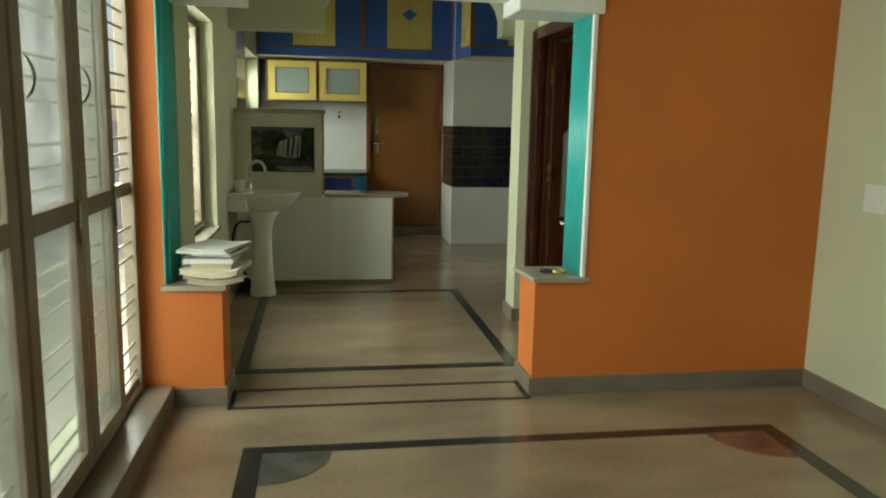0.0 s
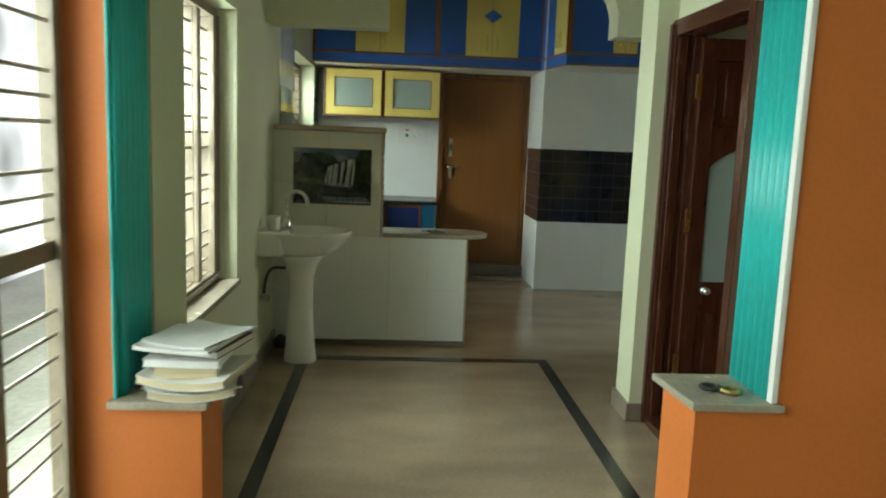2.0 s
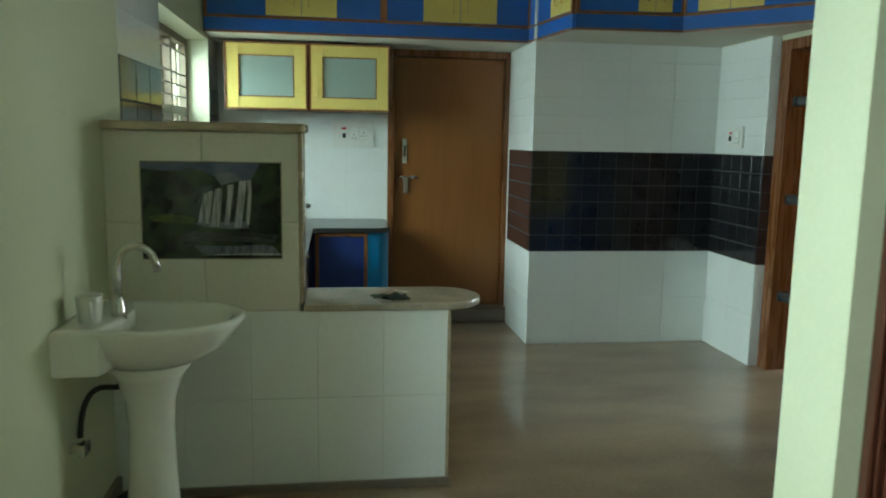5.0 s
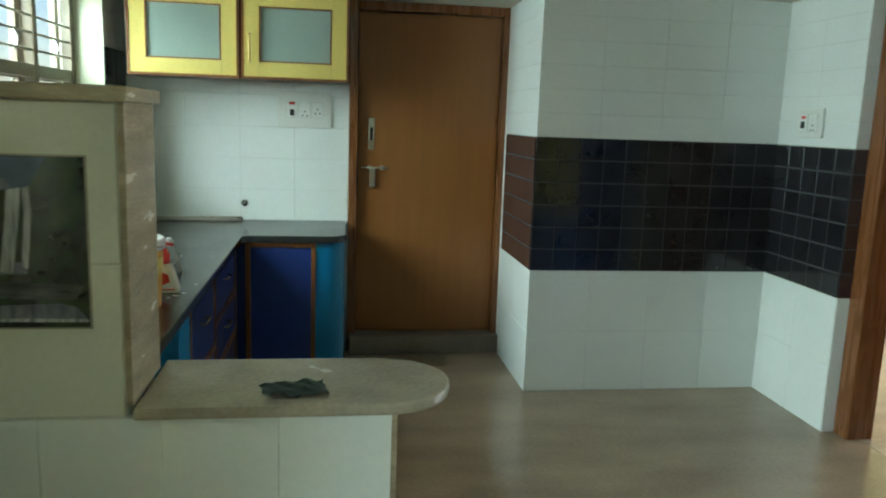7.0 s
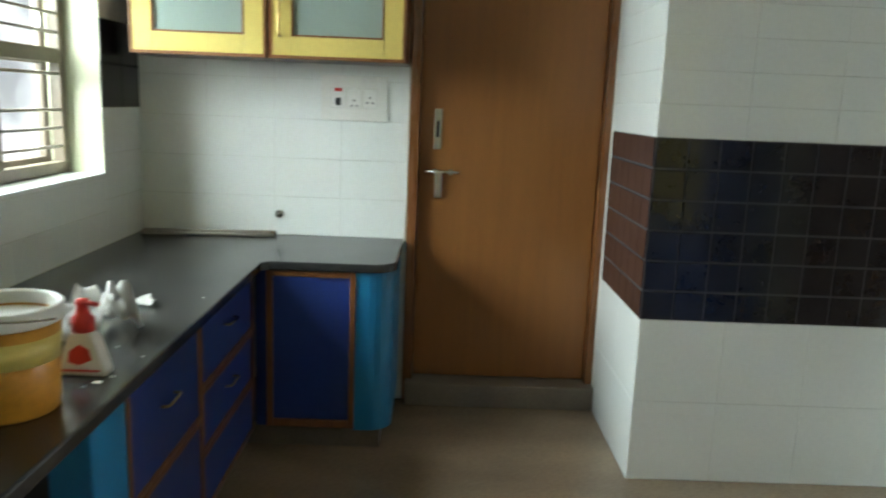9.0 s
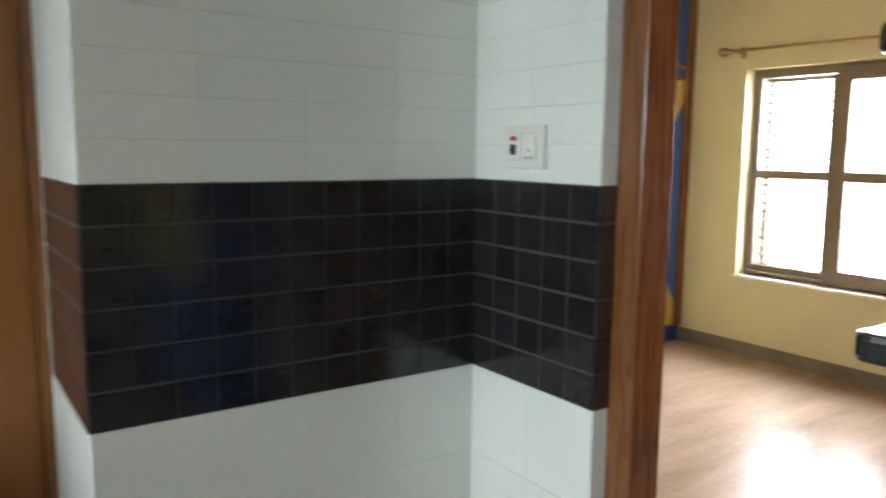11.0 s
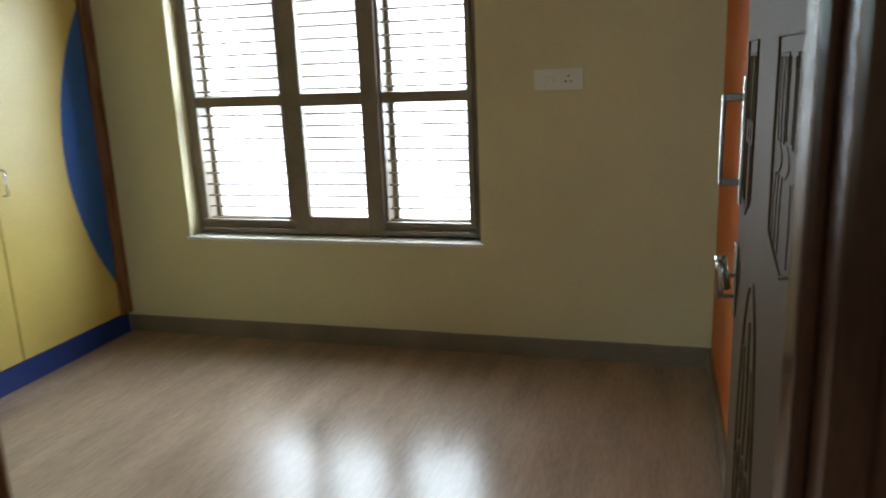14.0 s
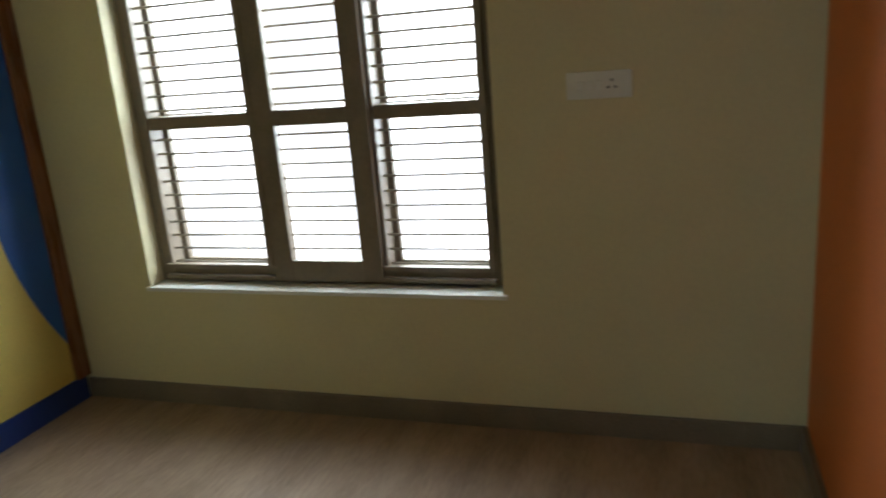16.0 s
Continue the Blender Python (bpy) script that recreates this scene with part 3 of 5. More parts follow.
LX0, LX1, LY0, LY1, LZ1 = 1.665, 2.225, 4.835, 4.872, 2.04
GX0, GX1, GZ0, GZS, GZT = 1.748, 2.142, 0.80, 1.395, 1.495
arc = [(GX0 + (GX1 - GX0) * i / 16, GZS + (GZT - GZS) * math.sin(math.pi * i / 16) ** 0.8) for i in range(17)]
bm = boxes(((LX0, LY0, 0.05), (GX0, LY1, LZ1)), ((GX1, LY0, 0.05), (LX1, LY1, LZ1)), ((GX0, LY0, 0.68), (GX1, LY1, GZ0)), ((GX0, LY0, 0.05), (GX1, LY1, 0.17)),
           ((GX0, LY0, LZ1 - 0.11), (GX1, LY1, LZ1)), bevel=0.004)
leaf2 = part("door_leaf", bm, M_DARKWOOD, d2)
part("arched_rail", prism(arc + [(GX1, 1.60), (GX0, 1.60)], "y", LY0, LY1), M_DARKWOOD, leaf2)
for z0, z1 in ((0.17, 0.68), (1.60, LZ1 - 0.11)):
    part("raised_panel", boxes(((GX0, LY0 + 0.012, z0), (GX1, LY1 - 0.012, z1)), ((GX0 + 0.05, LY0 + 0.002, z0 + 0.05), (GX1 - 0.05, LY1 - 0.002, z1 - 0.05)), bevel=0.008), M_DARKWOOD, leaf2)
part("pane", boxes(((GX0, LY0 + 0.014, GZ0), (GX1, LY0 + 0.022, 1.59))), M_FROST, leaf2, "frosted green glass pane")
for x in (1.775, 2.06):
    part("knob", lathe([(0.004, 0), (0.022, 0.002), (0.025, 0.008), (0.010, 0.014), (0.009, 0.022), (0.018, 0.028), (0.021, 0.038), (0.016, 0.048), (0.004, 0.052)], 14), M_STEEL, leaf2).matrix_local = pose(x, LY0, 0.755, 90, 0, 0)
for z in (0.35, 1.12, 1.80):
    part("hinge", boxes(((1.64, 4.826, z - 0.06), (1.668, 4.836, z + 0.06)), bevel=0.002), M_BRASS, leaf2)

# bedroom door, open against the orange wall
d3 = structure(thing("door_3", "open beige enamelled wooden door with carved panels", "door"), "open beige enamelled wooden door with carved panels", "door")
part("door_frame", boxes(((3.06, 7.855, 0), (3.2, 7.962, 2.17)), ((3.075, 7.962, 0), (3.2, 8.035, 2.17)), ((3.06, 7.005, 2.10), (3.2, 7.855, 2.17)), bevel=0.007), M_FRAMEWOOD, d3)
part("door_jamb", boxes(((3.055, 6.905, 0), (3.205, 7.003, 2.165)), ((3.045, 6.93, 0), (3.055, 6.975, 2.16)), ((3.10, 7.003, 0), (3.15, 7.017, 2.10)), bevel=0.006), M_JAMBWOOD, d3, "dark red-brown enamelled jamb")
leaf3 = part("door_leaf", boxes(((3.21, 6.925, 0.012), (4.055, 6.965, 2.09)), bevel=0.004), M_LEAF, d3)


def groove(pts, r=0.003):
    """A raised bead carved on the leaf, from (x, z) points."""
    return tube(bmesh.new(), [(x, 6.9655, z) for x, z in pts], r, 6)


def rect_bead(x0, x1, z0, z1):
    return [(x0, z0), (x1, z0), (x1, z1), (x0, z1), (x0, z0)]


for x0, x1 in ((3.41, 3.645), (3.875, 4.005)):
    w = x1 - x0
    part("panel_bead", groove([(x0, 1.30), (x0, 1.555), (x1, 1.555), (x1, 1.30), (x0 + w * 0.5, 1.265), (x0, 1.30)]), M_LEAF, leaf3)
    for s in (0.10, 0.22, 0.34, 0.66, 0.78, 0.90):
        x = x0 + w * s
        b = (s - 0.5) * 0.12 * w
        part("carving", groove([(x, 1.53), (x, 1.46), (x - b, 1.425)], 0.0012), M_LEAF, leaf3)
        part("carving", groove([(x - b, 1.385), (x, 1.35), (x, 1.285)], 0.0012), M_LEAF, leaf3)
    for s, q in ((0.10, 1), (0.90, -1)):
        x = x0 + w * s
        part("carving", groove([(x, 1.535), (x + q * 0.26 * w, 1.535), (x + q * 0.26 * w, 1.515), (x + q * 0.12 * w, 1.515), (x + q * 0.12 * w, 1.44)], 0.0012), M_LEAF, leaf3)
    for s in (0.25, 0.5, 0.75):
        x = x0 + w * s
        part("carving", groove([(x + 0.014 * w / 0.3, 1.425), (x - 0.012, 1.412), (x - 0.016, 1.405), (x - 0.012, 1.396), (x + 0.014 * w / 0.3, 1.385)], 0.0012), M_LEAF, leaf3)
    for s in (0.42, 0.58):
        x = x0 + w * s
        part("carving", groove(bez((x, 1.53, 0), (x0 + w * (1.4 * s - 0.2), 1.48, 0), (x, 1.43, 0), 6) and [(p.x, p.y) for p in bez((x, 1.53, 0), (x0 + w * (1.5 * s - 0.25), 1.48, 0), (x, 1.43, 0), 6)], 0.0012), M_LEAF, leaf3)
OX, OZ, OA, OB = 3.78, 0.84, 0.11, 0.34
part("oval_bead", groove([(OX + OA * math.cos(i * math.pi / 18), OZ + OB * math.sin(i * math.pi / 18)) for i in range(37)], 0.004), M_LEAF, leaf3)
for k in (-1, 0, 1):
    x = OX + 0.055 * k
    part("carving", groove([(x, OZ + 0.28 - 0.06 * abs(k)), (x - 0.012, OZ + 0.15), (x, OZ + 0.05)], 0.004), M_LEAF, leaf3)
    part("carving", groove([(x, OZ - 0.02), (x + 0.016, OZ - 0.10), (x, OZ - 0.24 + 0.05 * abs(k))], 0.004), M_LEAF, leaf3)
    part("carving", groove([(x - 0.018, OZ + 0.01), (x, OZ + 0.035), (x + 0.018, OZ + 0.01), (x, OZ - 0.012), (x - 0.018, OZ + 0.01)], 0.005), M_LEAF, leaf3)
hp = part("handle_plate", boxes(((4.018, 6.965, 1.265), (4.04, 6.971, 1.495)), bevel=0.002), M_STEEL, leaf3)
part("handle", boxes(((4.022, 6.999, 1.30), (4.036, 7.007, 1.465)), ((4.022, 6.971, 1.452), (4.036, 7.001, 1.466)), ((4.022, 6.971, 1.299), (4.036, 7.001, 1.313)), bevel=0.003), M_STEEL, hp)
lt = part("latch", tube(bmesh.new(), [(4.03, 6.985, 1.10), (4.035, 6.995, 1.165)], 0.011), M_STEEL, leaf3)
part("latch_plate", boxes(((4.012, 6.965, 1.05), (4.045, 6.97, 1.19)), bevel=0.002), M_STEEL, lt)
part("latch_knob", tube(bmesh.new(), [(4.033, 6.985, 1.15), (4.02, 7.002, 1.158)], 0.005), M_STEEL, lt)
hs = part("hasp", boxes(((4.05, 6.955, 1.075), (4.056, 6.998, 1.083)), ((4.05, 6.955, 1.117), (4.056, 6.998, 1.125)), ((4.05, 6.955, 1.083), (4.056, 6.967, 1.117)), ((4.05, 6.986, 1.083), (4.056, 6.998, 1.117))), M_STEEL, leaf3)
cord = thing("door_cord", "thin white cord hanging on the dark door jamb", "cord")
part("cord", tube(bmesh.new(), [(3.042, 6.945, 1.55), (3.043, 6.949, 1.44), (3.040, 6.946, 1.27)] + bez((3.040, 6.946, 1.27), (3.041, 6.956, 1.19), (3.040, 6.938, 1.13), 6), 0.0007, 5), M_IRON, cord)
part("knot", lathe([(0.001, -0.006), (0.004, 0), (0.001, 0.006)], 8, (3.040, 6.946, 1.27)), M_IRON, cord)
part("tassel", lathe([(0.001, 0.006), (0.003, 0), (0.006, -0.012)], 8, (3.040, 6.938, 1.13)), M_IRON, cord)
part("nail", tube(bmesh.new(), [(3.055, 6.945, 1.55), (3.038, 6.945, 1.552)], 0.002, 5), M_STEEL, cord)


# ---- bright overcast distance outside the windows ----
def glow(name, lo, hi, strength, tint):
    m = bpy.data.materials.new(name)
    m.use_nodes = True
    n, l = m.node_tree.nodes, m.node_tree.links
    em, nz, rp, geo = n.new("ShaderNodeEmission"), n.new("ShaderNodeTexNoise"), n.new("ShaderNodeMapRange"), n.new("ShaderNodeNewGeometry")
    nz.inputs["Scale"].default_value = 0.7
    rp.inputs["From Min"].default_value, rp.inputs["From Max"].default_value = 0.35, 0.65
    rp.inputs["To Min"].default_value, rp.inputs["To Max"].default_value = strength * 0.3, strength * 1.3
    l.new(geo.outputs["Position"], nz.inputs["Vector"])
    l.new(nz.outputs["Fac"], rp.inputs["Value"])
    l.new(rp.outputs[0], em.inputs["Strength"])
    em.inputs["Color"].default_value = (*tint, 1)
    l.new(em.outputs[0], n["Material Output"].inputs["Surface"])
    structure(part("backdrop", boxes((lo, hi)), m), "pale overcast distance outside the window", "backdrop")


glow("west_distance", (-4.3, -9, -1), (-4.2, 16, 7), 1.35, (0.90, 1.0, 0.98))
glow("east_distance", (9.8, 2, -1), (9.9, 16, 7), 10.0, (1.0, 1.0, 0.98))

# ---- kitchen half wall with ledge ----
hw = wall("half_wall", [((-0.70, 6.39, 0), (0.048, 6.66, 1.515)), ((0.048, 6.39, 0), (0.67, 6.66, 0.784))], M_GROUT, "tiled half wall between dining area and kitchen", "half wall")
structure(part("half_wall_end", boxes(((0.048, 6.384, 0.816), (0.065, 6.664, 1.515)), ((0.67, 6.388, 0), (0.684, 6.664, 0.784)), bevel=0.003), M_MARBLE), "beige veined marble facing on the half wall's ends", "facing")
structure(part("half_wall_cap", boxes(((-0.70, 6.363, 1.515), (0.078, 6.69, 1.55)), bevel=0.008), M_MARBLE), "beige marble cap on the half wall", "coping")
rim = [(0.066, 6.368), (0.65, 6.368)] + [(0.65 + 0.185 * math.sin(a), 6.553 - 0.185 * math.cos(a)) for a in [i * math.pi / 16 for i in range(1, 16)]] + [(0.65, 6.738), (0.066, 6.738)]
structure(part("breakfast_ledge", prism(rim, "z", 0.784, 0.816, 0.009), M_SLAB), "beige stone ledge with a rounded end", "ledge")

# picture of a waterfall, a printed tile
pic = thing("waterfall_picture", "dark printed tile picture of a waterfall on the half wall", "picture")


def picture_material():
    m = bpy.data.materials.new("waterfall_print")
    m.use_nodes = True
    n, l = m.node_tree.nodes, m.node_tree.links
    b = n["Principled BSDF"]
    b.inputs["Roughness"].default_value = 0.12
    geo = n.new("ShaderNodeNewGeometry")
    nz = n.new("ShaderNodeTexNoise")
    nz.inputs["Scale"].default_value, nz.inputs["Detail"].default_value = 14, 6
    l.new(geo.outputs["Position"], nz.inputs["Vector"])
    r = n.new("ShaderNodeValToRGB")
    r.color_ramp.elements[0].position, r.color_ramp.elements[0].color = 0.38, (0.006, 0.010, 0.008, 1)
    r.color_ramp.elements[1].position, r.color_ramp.elements[1].color = 0.70, (0.035, 0.055, 0.022, 1)
    l.new(nz.outputs["Fac"], r.inputs["Fac"])
    l.new(r.outputs[0], b.inputs["Base Color"])
    return m


M_FOREST = picture_material()
M_SKYP = mat("printed_sky", (0.10, 0.125, 0.18), 0.12, vary=0.2, scale=9, fine=30, bump=0, second=(0.05, 0.065, 0.11))
M_CLOUDP = mat("printed_cloud", (0.17, 0.185, 0.21), 0.12, scale=14, fine=40, bump=0, second=(0.08, 0.10, 0.14))
M_MEADOW = mat("printed_meadow", (0.075, 0.11, 0.025), 0.12, scale=16, fine=60, bump=0, second=(0.02, 0.03, 0.012))
M_MIST = mat("printed_mist", (0.17, 0.18, 0.21), 0.12, scale=22, fine=50, bump=0, second=(0.05, 0.055, 0.07), stretch=(3, 1, 0.6))
M_FALL = mat("printed_falling_water", (0.45, 0.45, 0.45), 0.12, scale=30, fine=70, bump=0, second=(0.07, 0.07, 0.08), stretch=(3, 1, 0.3))
M_RIVER = mat("printed_river", (0.05, 0.055, 0.05), 0.12, vary=0.4, scale=25, fine=60, bump=0, stretch=(0.6, 1, 3))
PX0, PX1, PZ0, PZ1 = -0.56, -0.022, 1.008, 1.393


def pp(u, v):
    return (PX0 + (PX1 - PX0) * u, PZ0 + (PZ1 - PZ0) * v)


def flat(name, uv, material, y):
    part(name, prism([pp(u, v) for u, v in uv], "y", y, 6.3848), material, pic)


flat("print", [(0, 0), (1, 0), (1, 1), (0, 1)], M_FOREST, 6.3815)
flat("printed_sky", [(0.0, 0.995), (0.0, 0.93), (0.14, 0.91), (0.28, 0.91), (0.34, 0.94), (0.44, 0.91), (0.52, 0.86), (0.57, 0.76), (0.66, 0.80), (0.78, 0.82), (0.81, 0.88), (0.85, 0.995)], M_SKYP, 6.3810)
flat("printed_cloud", [(0.52, 0.87), (0.57, 0.77), (0.66, 0.80), (0.72, 0.82), (0.69, 0.87), (0.63, 0.90), (0.57, 0.90)], M_CLOUDP, 6.3808)
flat("printed_meadow", [(0.04, 0.44), (0.18, 0.47), (0.30, 0.45), (0.38, 0.42), (0.36, 0.36), (0.20, 0.37), (0.08, 0.39)], M_MEADOW, 6.3808)
flat("printed_mist", [(0.36, 0.37), (0.46, 0.39), (0.60, 0.38), (0.76, 0.39), (0.76, 0.32), (0.62, 0.31), (0.46, 0.33)], M_MIST, 6.3808)
for a0, a1, b0, b1, t, low in ((0.445, 0.475, 0.395, 0.43, 0.69, 0.38), (0.475, 0.505, 0.435, 0.475, 0.71, 0.37), (0.52, 0.575, 0.485, 0.545, 0.74, 0.34), (0.61, 0.66, 0.585, 0.615, 0.78, 0.35), (0.695, 0.75, 0.655, 0.705, 0.82, 0.33), (0.755, 0.785, 0.74, 0.765, 0.83, 0.36)):
    flat("printed_water", [(b0, low), (b1, low - 0.01), ((a1 + b1) / 2 + 0.012, (t + low) / 2 + 0.08), (a1, t), (a0, t - 0.015), ((a0 + b0) / 2 + 0.012, (t + low) / 2 + 0.08)], M_FALL, 6.3806)
flat("printed_river", [(0.24, 0.18), (0.95, 0.17), (0.98, 0.25), (0.6, 0.28), (0.30, 0.27)], M_RIVER, 6.3808)
flat("printed_cascade", [(0.42, 0.05), (0.99, 0.05), (0.95, 0.12), (0.88, 0.145), (0.62, 0.13), (0.36, 0.14)], M_MIST, 6.3807)
flat("printed_foam", [(0.40, 0.035), (0.995, 0.03), (0.99, 0.05), (0.70, 0.055), (0.55, 0.048)], M_FALL, 6.3806)
part("edge", boxes(((PX0 - 0.004, 6.3805, PZ0 - 0.004), (PX1 + 0.004, 6.3848, PZ0)), ((PX0 - 0.004, 6.3805, PZ1), (PX1 + 0.004, 6.3848, PZ1 + 0.004)),
                   ((PX0 - 0.004, 6.3805, PZ0), (PX0, 6.3848, PZ1)), ((PX1, 6.3805, PZ0), (PX1 + 0.004, 6.3848, PZ1))), M_SLAB, pic)

# ---- wash basin ----
wb = thing("wash_basin", "white ceramic pedestal wash basin below the picture", "wash basin")
BX, BY, BZ = -0.445, 5.98, 0.865
n = 36
bm = bmesh.new()


def basin_ring(ax, ay, z, sx=0.0):
    out = []
    for k in range(n):
        a = 2 * math.pi * k / n
        c, s = math.cos(a), math.sin(a)
        # squarer towards the wall side, rounder to the front
        p = 0.62 if c < 0 else 0.92
        out.append(bm.verts.new((BX + sx + ax * (1.0 if c < 0 else 1.22) * math.copysign(abs(c) ** p, c), BY + ay * math.copysign(abs(s) ** p, s), z)))
    return out


rings = [basin_ring(0.085, 0.10, 0.70), basin_ring(0.13, 0.14, 0.715), basin_ring(0.20, 0.19, 0.765, 0.0), basin_ring(0.24, 0.225, 0.825), basin_ring(0.258, 0.238, 0.848),
         basin_ring(0.264, 0.243, BZ - 0.004), basin_ring(0.262, 0.243, BZ + 0.006), basin_ring(0.25, 0.232, BZ + 0.009), basin_ring(0.222, 0.205, BZ - 0.002, 0.006), basin_ring(0.19, 0.165, BZ - 0.05, 0.015),
         basin_ring(0.12, 0.11, BZ - 0.10, 0.015), basin_ring(0.02, 0.02, BZ - 0.115, 0.015)]
for a, b in zip(rings, rings[1:]):
    for k in range(n):
        f = bm.faces.new((a[k], a[(k + 1) % n], b[(k + 1) % n], b[k]))
        f.smooth = True
bm.faces.new(rings[0][::-1])
bm.faces.new(rings[-1])
part("bowl", bm, M_CERAMIC, wb)
part("tap_deck", prism([(-0.70, 5.74), (-0.56, 5.75), (-0.52, 5.90), (-0.52, 6.06), (-0.56, 6.21), (-0.70, 6.22)], "z", 0.72, BZ + 0.012, 0.015), M_CERAMIC, wb)
part("pedestal", lathe([(0.105, 0.0), (0.108, 0.02), (0.098, 0.10), (0.083, 0.30), (0.078, 0.48), (0.085, 0.58), (0.11, 0.66), (0.15, 0.715)], 28, (-0.45, 5.945, 0), (1, 0.85)), M_CERAMIC, wb)
tap = part("tap", tube(bmesh.new(), [(-0.545, 5.95, BZ), (-0.545, 5.95, BZ + 0.16)] + [(-0.48 - 0.065 * math.cos(a), 5.95, BZ + 0.18 + 0.075 * math.sin(a)) for a in [i * math.pi / 10 for i in range(10)]] + [(-0.41, 5.945, BZ + 0.165)], 0.0135, 10), M_STEEL, wb, "curved steel swan-neck tap")
part("tap_base", lathe([(0.026, 0), (0.024, 0.03), (0.018, 0.07), (0.014, 0.09)], 16, (-0.545, 5.95, BZ)), M_STEEL, tap)
part("tap_lever", tube(bmesh.new(), [(-0.545, 5.95, BZ + 0.06), (-0.535, 5.89, BZ + 0.075)], 0.006), M_STEEL, tap)
part("drain", lathe([(0.001, 0), (0.018, 0.001), (0.022, 0.004), (0.022, 0.0)], 16, (BX + 0.015, BY, BZ - 0.115)), M_STEEL, wb)
part("overflow_hole", lathe([(0.001, 0), (0.012, 0.001), (0.014, 0.003)], 12, (BX - 0.13, BY, BZ - 0.045)), M_BLACKP_SHADE, wb)
part("waste_hose", tube(bmesh.new(), bez((-0.46, 5.99, 0.71), (-0.50, 5.98, 0.60), (-0.60, 5.96, 0.62), 8) + bez((-0.60, 5.96, 0.62), (-0.68, 5.95, 0.63), (-0.685, 5.93, 0.45), 8), 0.010, 8), M_BLACKP_SHADE, wb)
part("stop_valve", boxes(((-0.70, 5.86, 0.42), (-0.64, 5.885, 0.45)), ((-0.665, 5.84, 0.415), (-0.64, 5.9, 0.455)), bevel=0.004), M_STEEL, wb)
mug = thing("mug", "pale translucent plastic mug standing on the basin", "mug")
part("body", lathe([(0.034, 0), (0.037, 0.01), (0.043, 0.085), (0.045, 0.09), (0.041, 0.088), (0.034, 0.012), (0.002, 0.008)], 20, (-0.615, 5.87, BZ + 0.012)), M_PLASTIC, mug)
part("handle", tube(bmesh.new(), bez((-0.60, 5.83, BZ + 0.085), (-0.585, 5.78, BZ + 0.055), (-0.60, 5.835, BZ + 0.03), 8), 0.005, 6), M_PLASTIC, mug)
brush = thing("toilet_bowl_brush", "dark rounded plastic float lying in the corner", "brush")
part("brush", lathe([(0.01, 0), (0.05, 0.012), (0.055, 0.05), (0.03, 0.085), (0.008, 0.10)], 16, (-0.62, 6.24, 0.0)), M_BLACKP_SHADE, brush)

# ---- kitchen counter ----
ctr = [(-0.70, 6.665), (0.04, 6.665), (0.04, 8.74), (0.07, 8.77), (0.50, 8.77)] + [(0.50 + 0.10 * math.sin(a), 8.87 - 0.10 * math.cos(a)) for a in [i * math.pi / 12 for i in range(1, 7)]] + [(0.60, 9.415), (-0.70, 9.415)]
wt = thing("worktop", "dark grey granite kitchen worktop with rounded corner", "worktop")
part("slab", prism(ctr, "z", 0.812, 0.85, 0.007), M_GRANITE, wt)
sink = thing("sink", "dark round sink bowl let into the worktop", "sink")
part("rim", lathe([(0.17, 0.0), (0.185, 0.004), (0.19, 0.0), (0.17, -0.002)], 28, (-0.22, 6.90, 0.852)), M_GRANITE, sink)
part("bowl", lathe([(0.001, 0.0005), (0.165, 0.001), (0.17, 0.003)], 28, (-0.22, 6.90, 0.851)), M_BLACKP_SHADE, sink)


def cabinet(name, label):
    return thing(name, label, "cabinet", "blue kitchen base cabinets")


def drawer_front(parent, y0, y1, z0, z1, fw=0.016, name="drawer_front", handle=True):
    """A blue front on the plane x = 0.0, with brown edging and a bow handle."""
    d = part(name, boxes(((-0.02, y0 + fw, z0 + fw), (0.0, y1 - fw, z1 - fw)), bevel=0.003), M_NAVY, parent)
    part("edging", boxes(((-0.022, y0, z0), (0.006, y0 + fw, z1)), ((-0.022, y1 - fw, z0), (0.006, y1, z1)), ((-0.022, y0 + fw, z0), (0.006, y1 - fw, z0 + fw)), ((-0.022, y0 + fw, z1 - fw), (0.006, y1 - fw, z1)), bevel=0.003), M_EDGE, d)
    if handle:
        handle_bow(d, (0.0, (y0 + y1) / 2, (z0 + z1) / 2 + 0.02), (0, 1, 0), 0.11, (0.022, 0, 0), 0.0045, M_BRASS)


c1 = cabinet("base_cabinet", "blue laminate drawer cabinet with cyan end strip")
# Body coloured black instead of navy, for the shade under the worktop.
part("body", boxes(((-0.68, 7.26, 0.10), (-0.022, 8.03, 0.812))), M_BLACKP_SHADE, c1)
part("end_strip", boxes(((-0.022, 7.26, 0.10), (0.0, 7.44, 0.812)), ((-0.10, 7.245, 0.10), (0.0, 7.26, 0.812)), bevel=0.004), M_CYAN, c1, "bright cyan end strip")
drawer_front(c1, 7.44, 8.03, 0.47, 0.805)
drawer_front(c1, 7.44, 8.03, 0.11, 0.465, handle=False, name="cabinet_door")
c2 = cabinet("base_cabinet", "blue laminate cabinet with two drawers and brown edging")
part("body", boxes(((-0.68, 8.035, 0.10), (-0.022, 8.74, 0.812))), M_NAVY, c2)
drawer_front(c2, 8.035, 8.745, 0.56, 0.805)
drawer_front(c2, 8.035, 8.745, 0.335, 0.555)
drawer_front(c2, 8.035, 8.745, 0.11, 0.33, handle=False)
c3 = cabinet("base_cabinet", "blue corner cabinet with brown edged door and rounded cyan end")
part("body", boxes(((0.0, 8.815, 0.10), (0.43, 9.40, 0.812))), M_NAVY, c3)
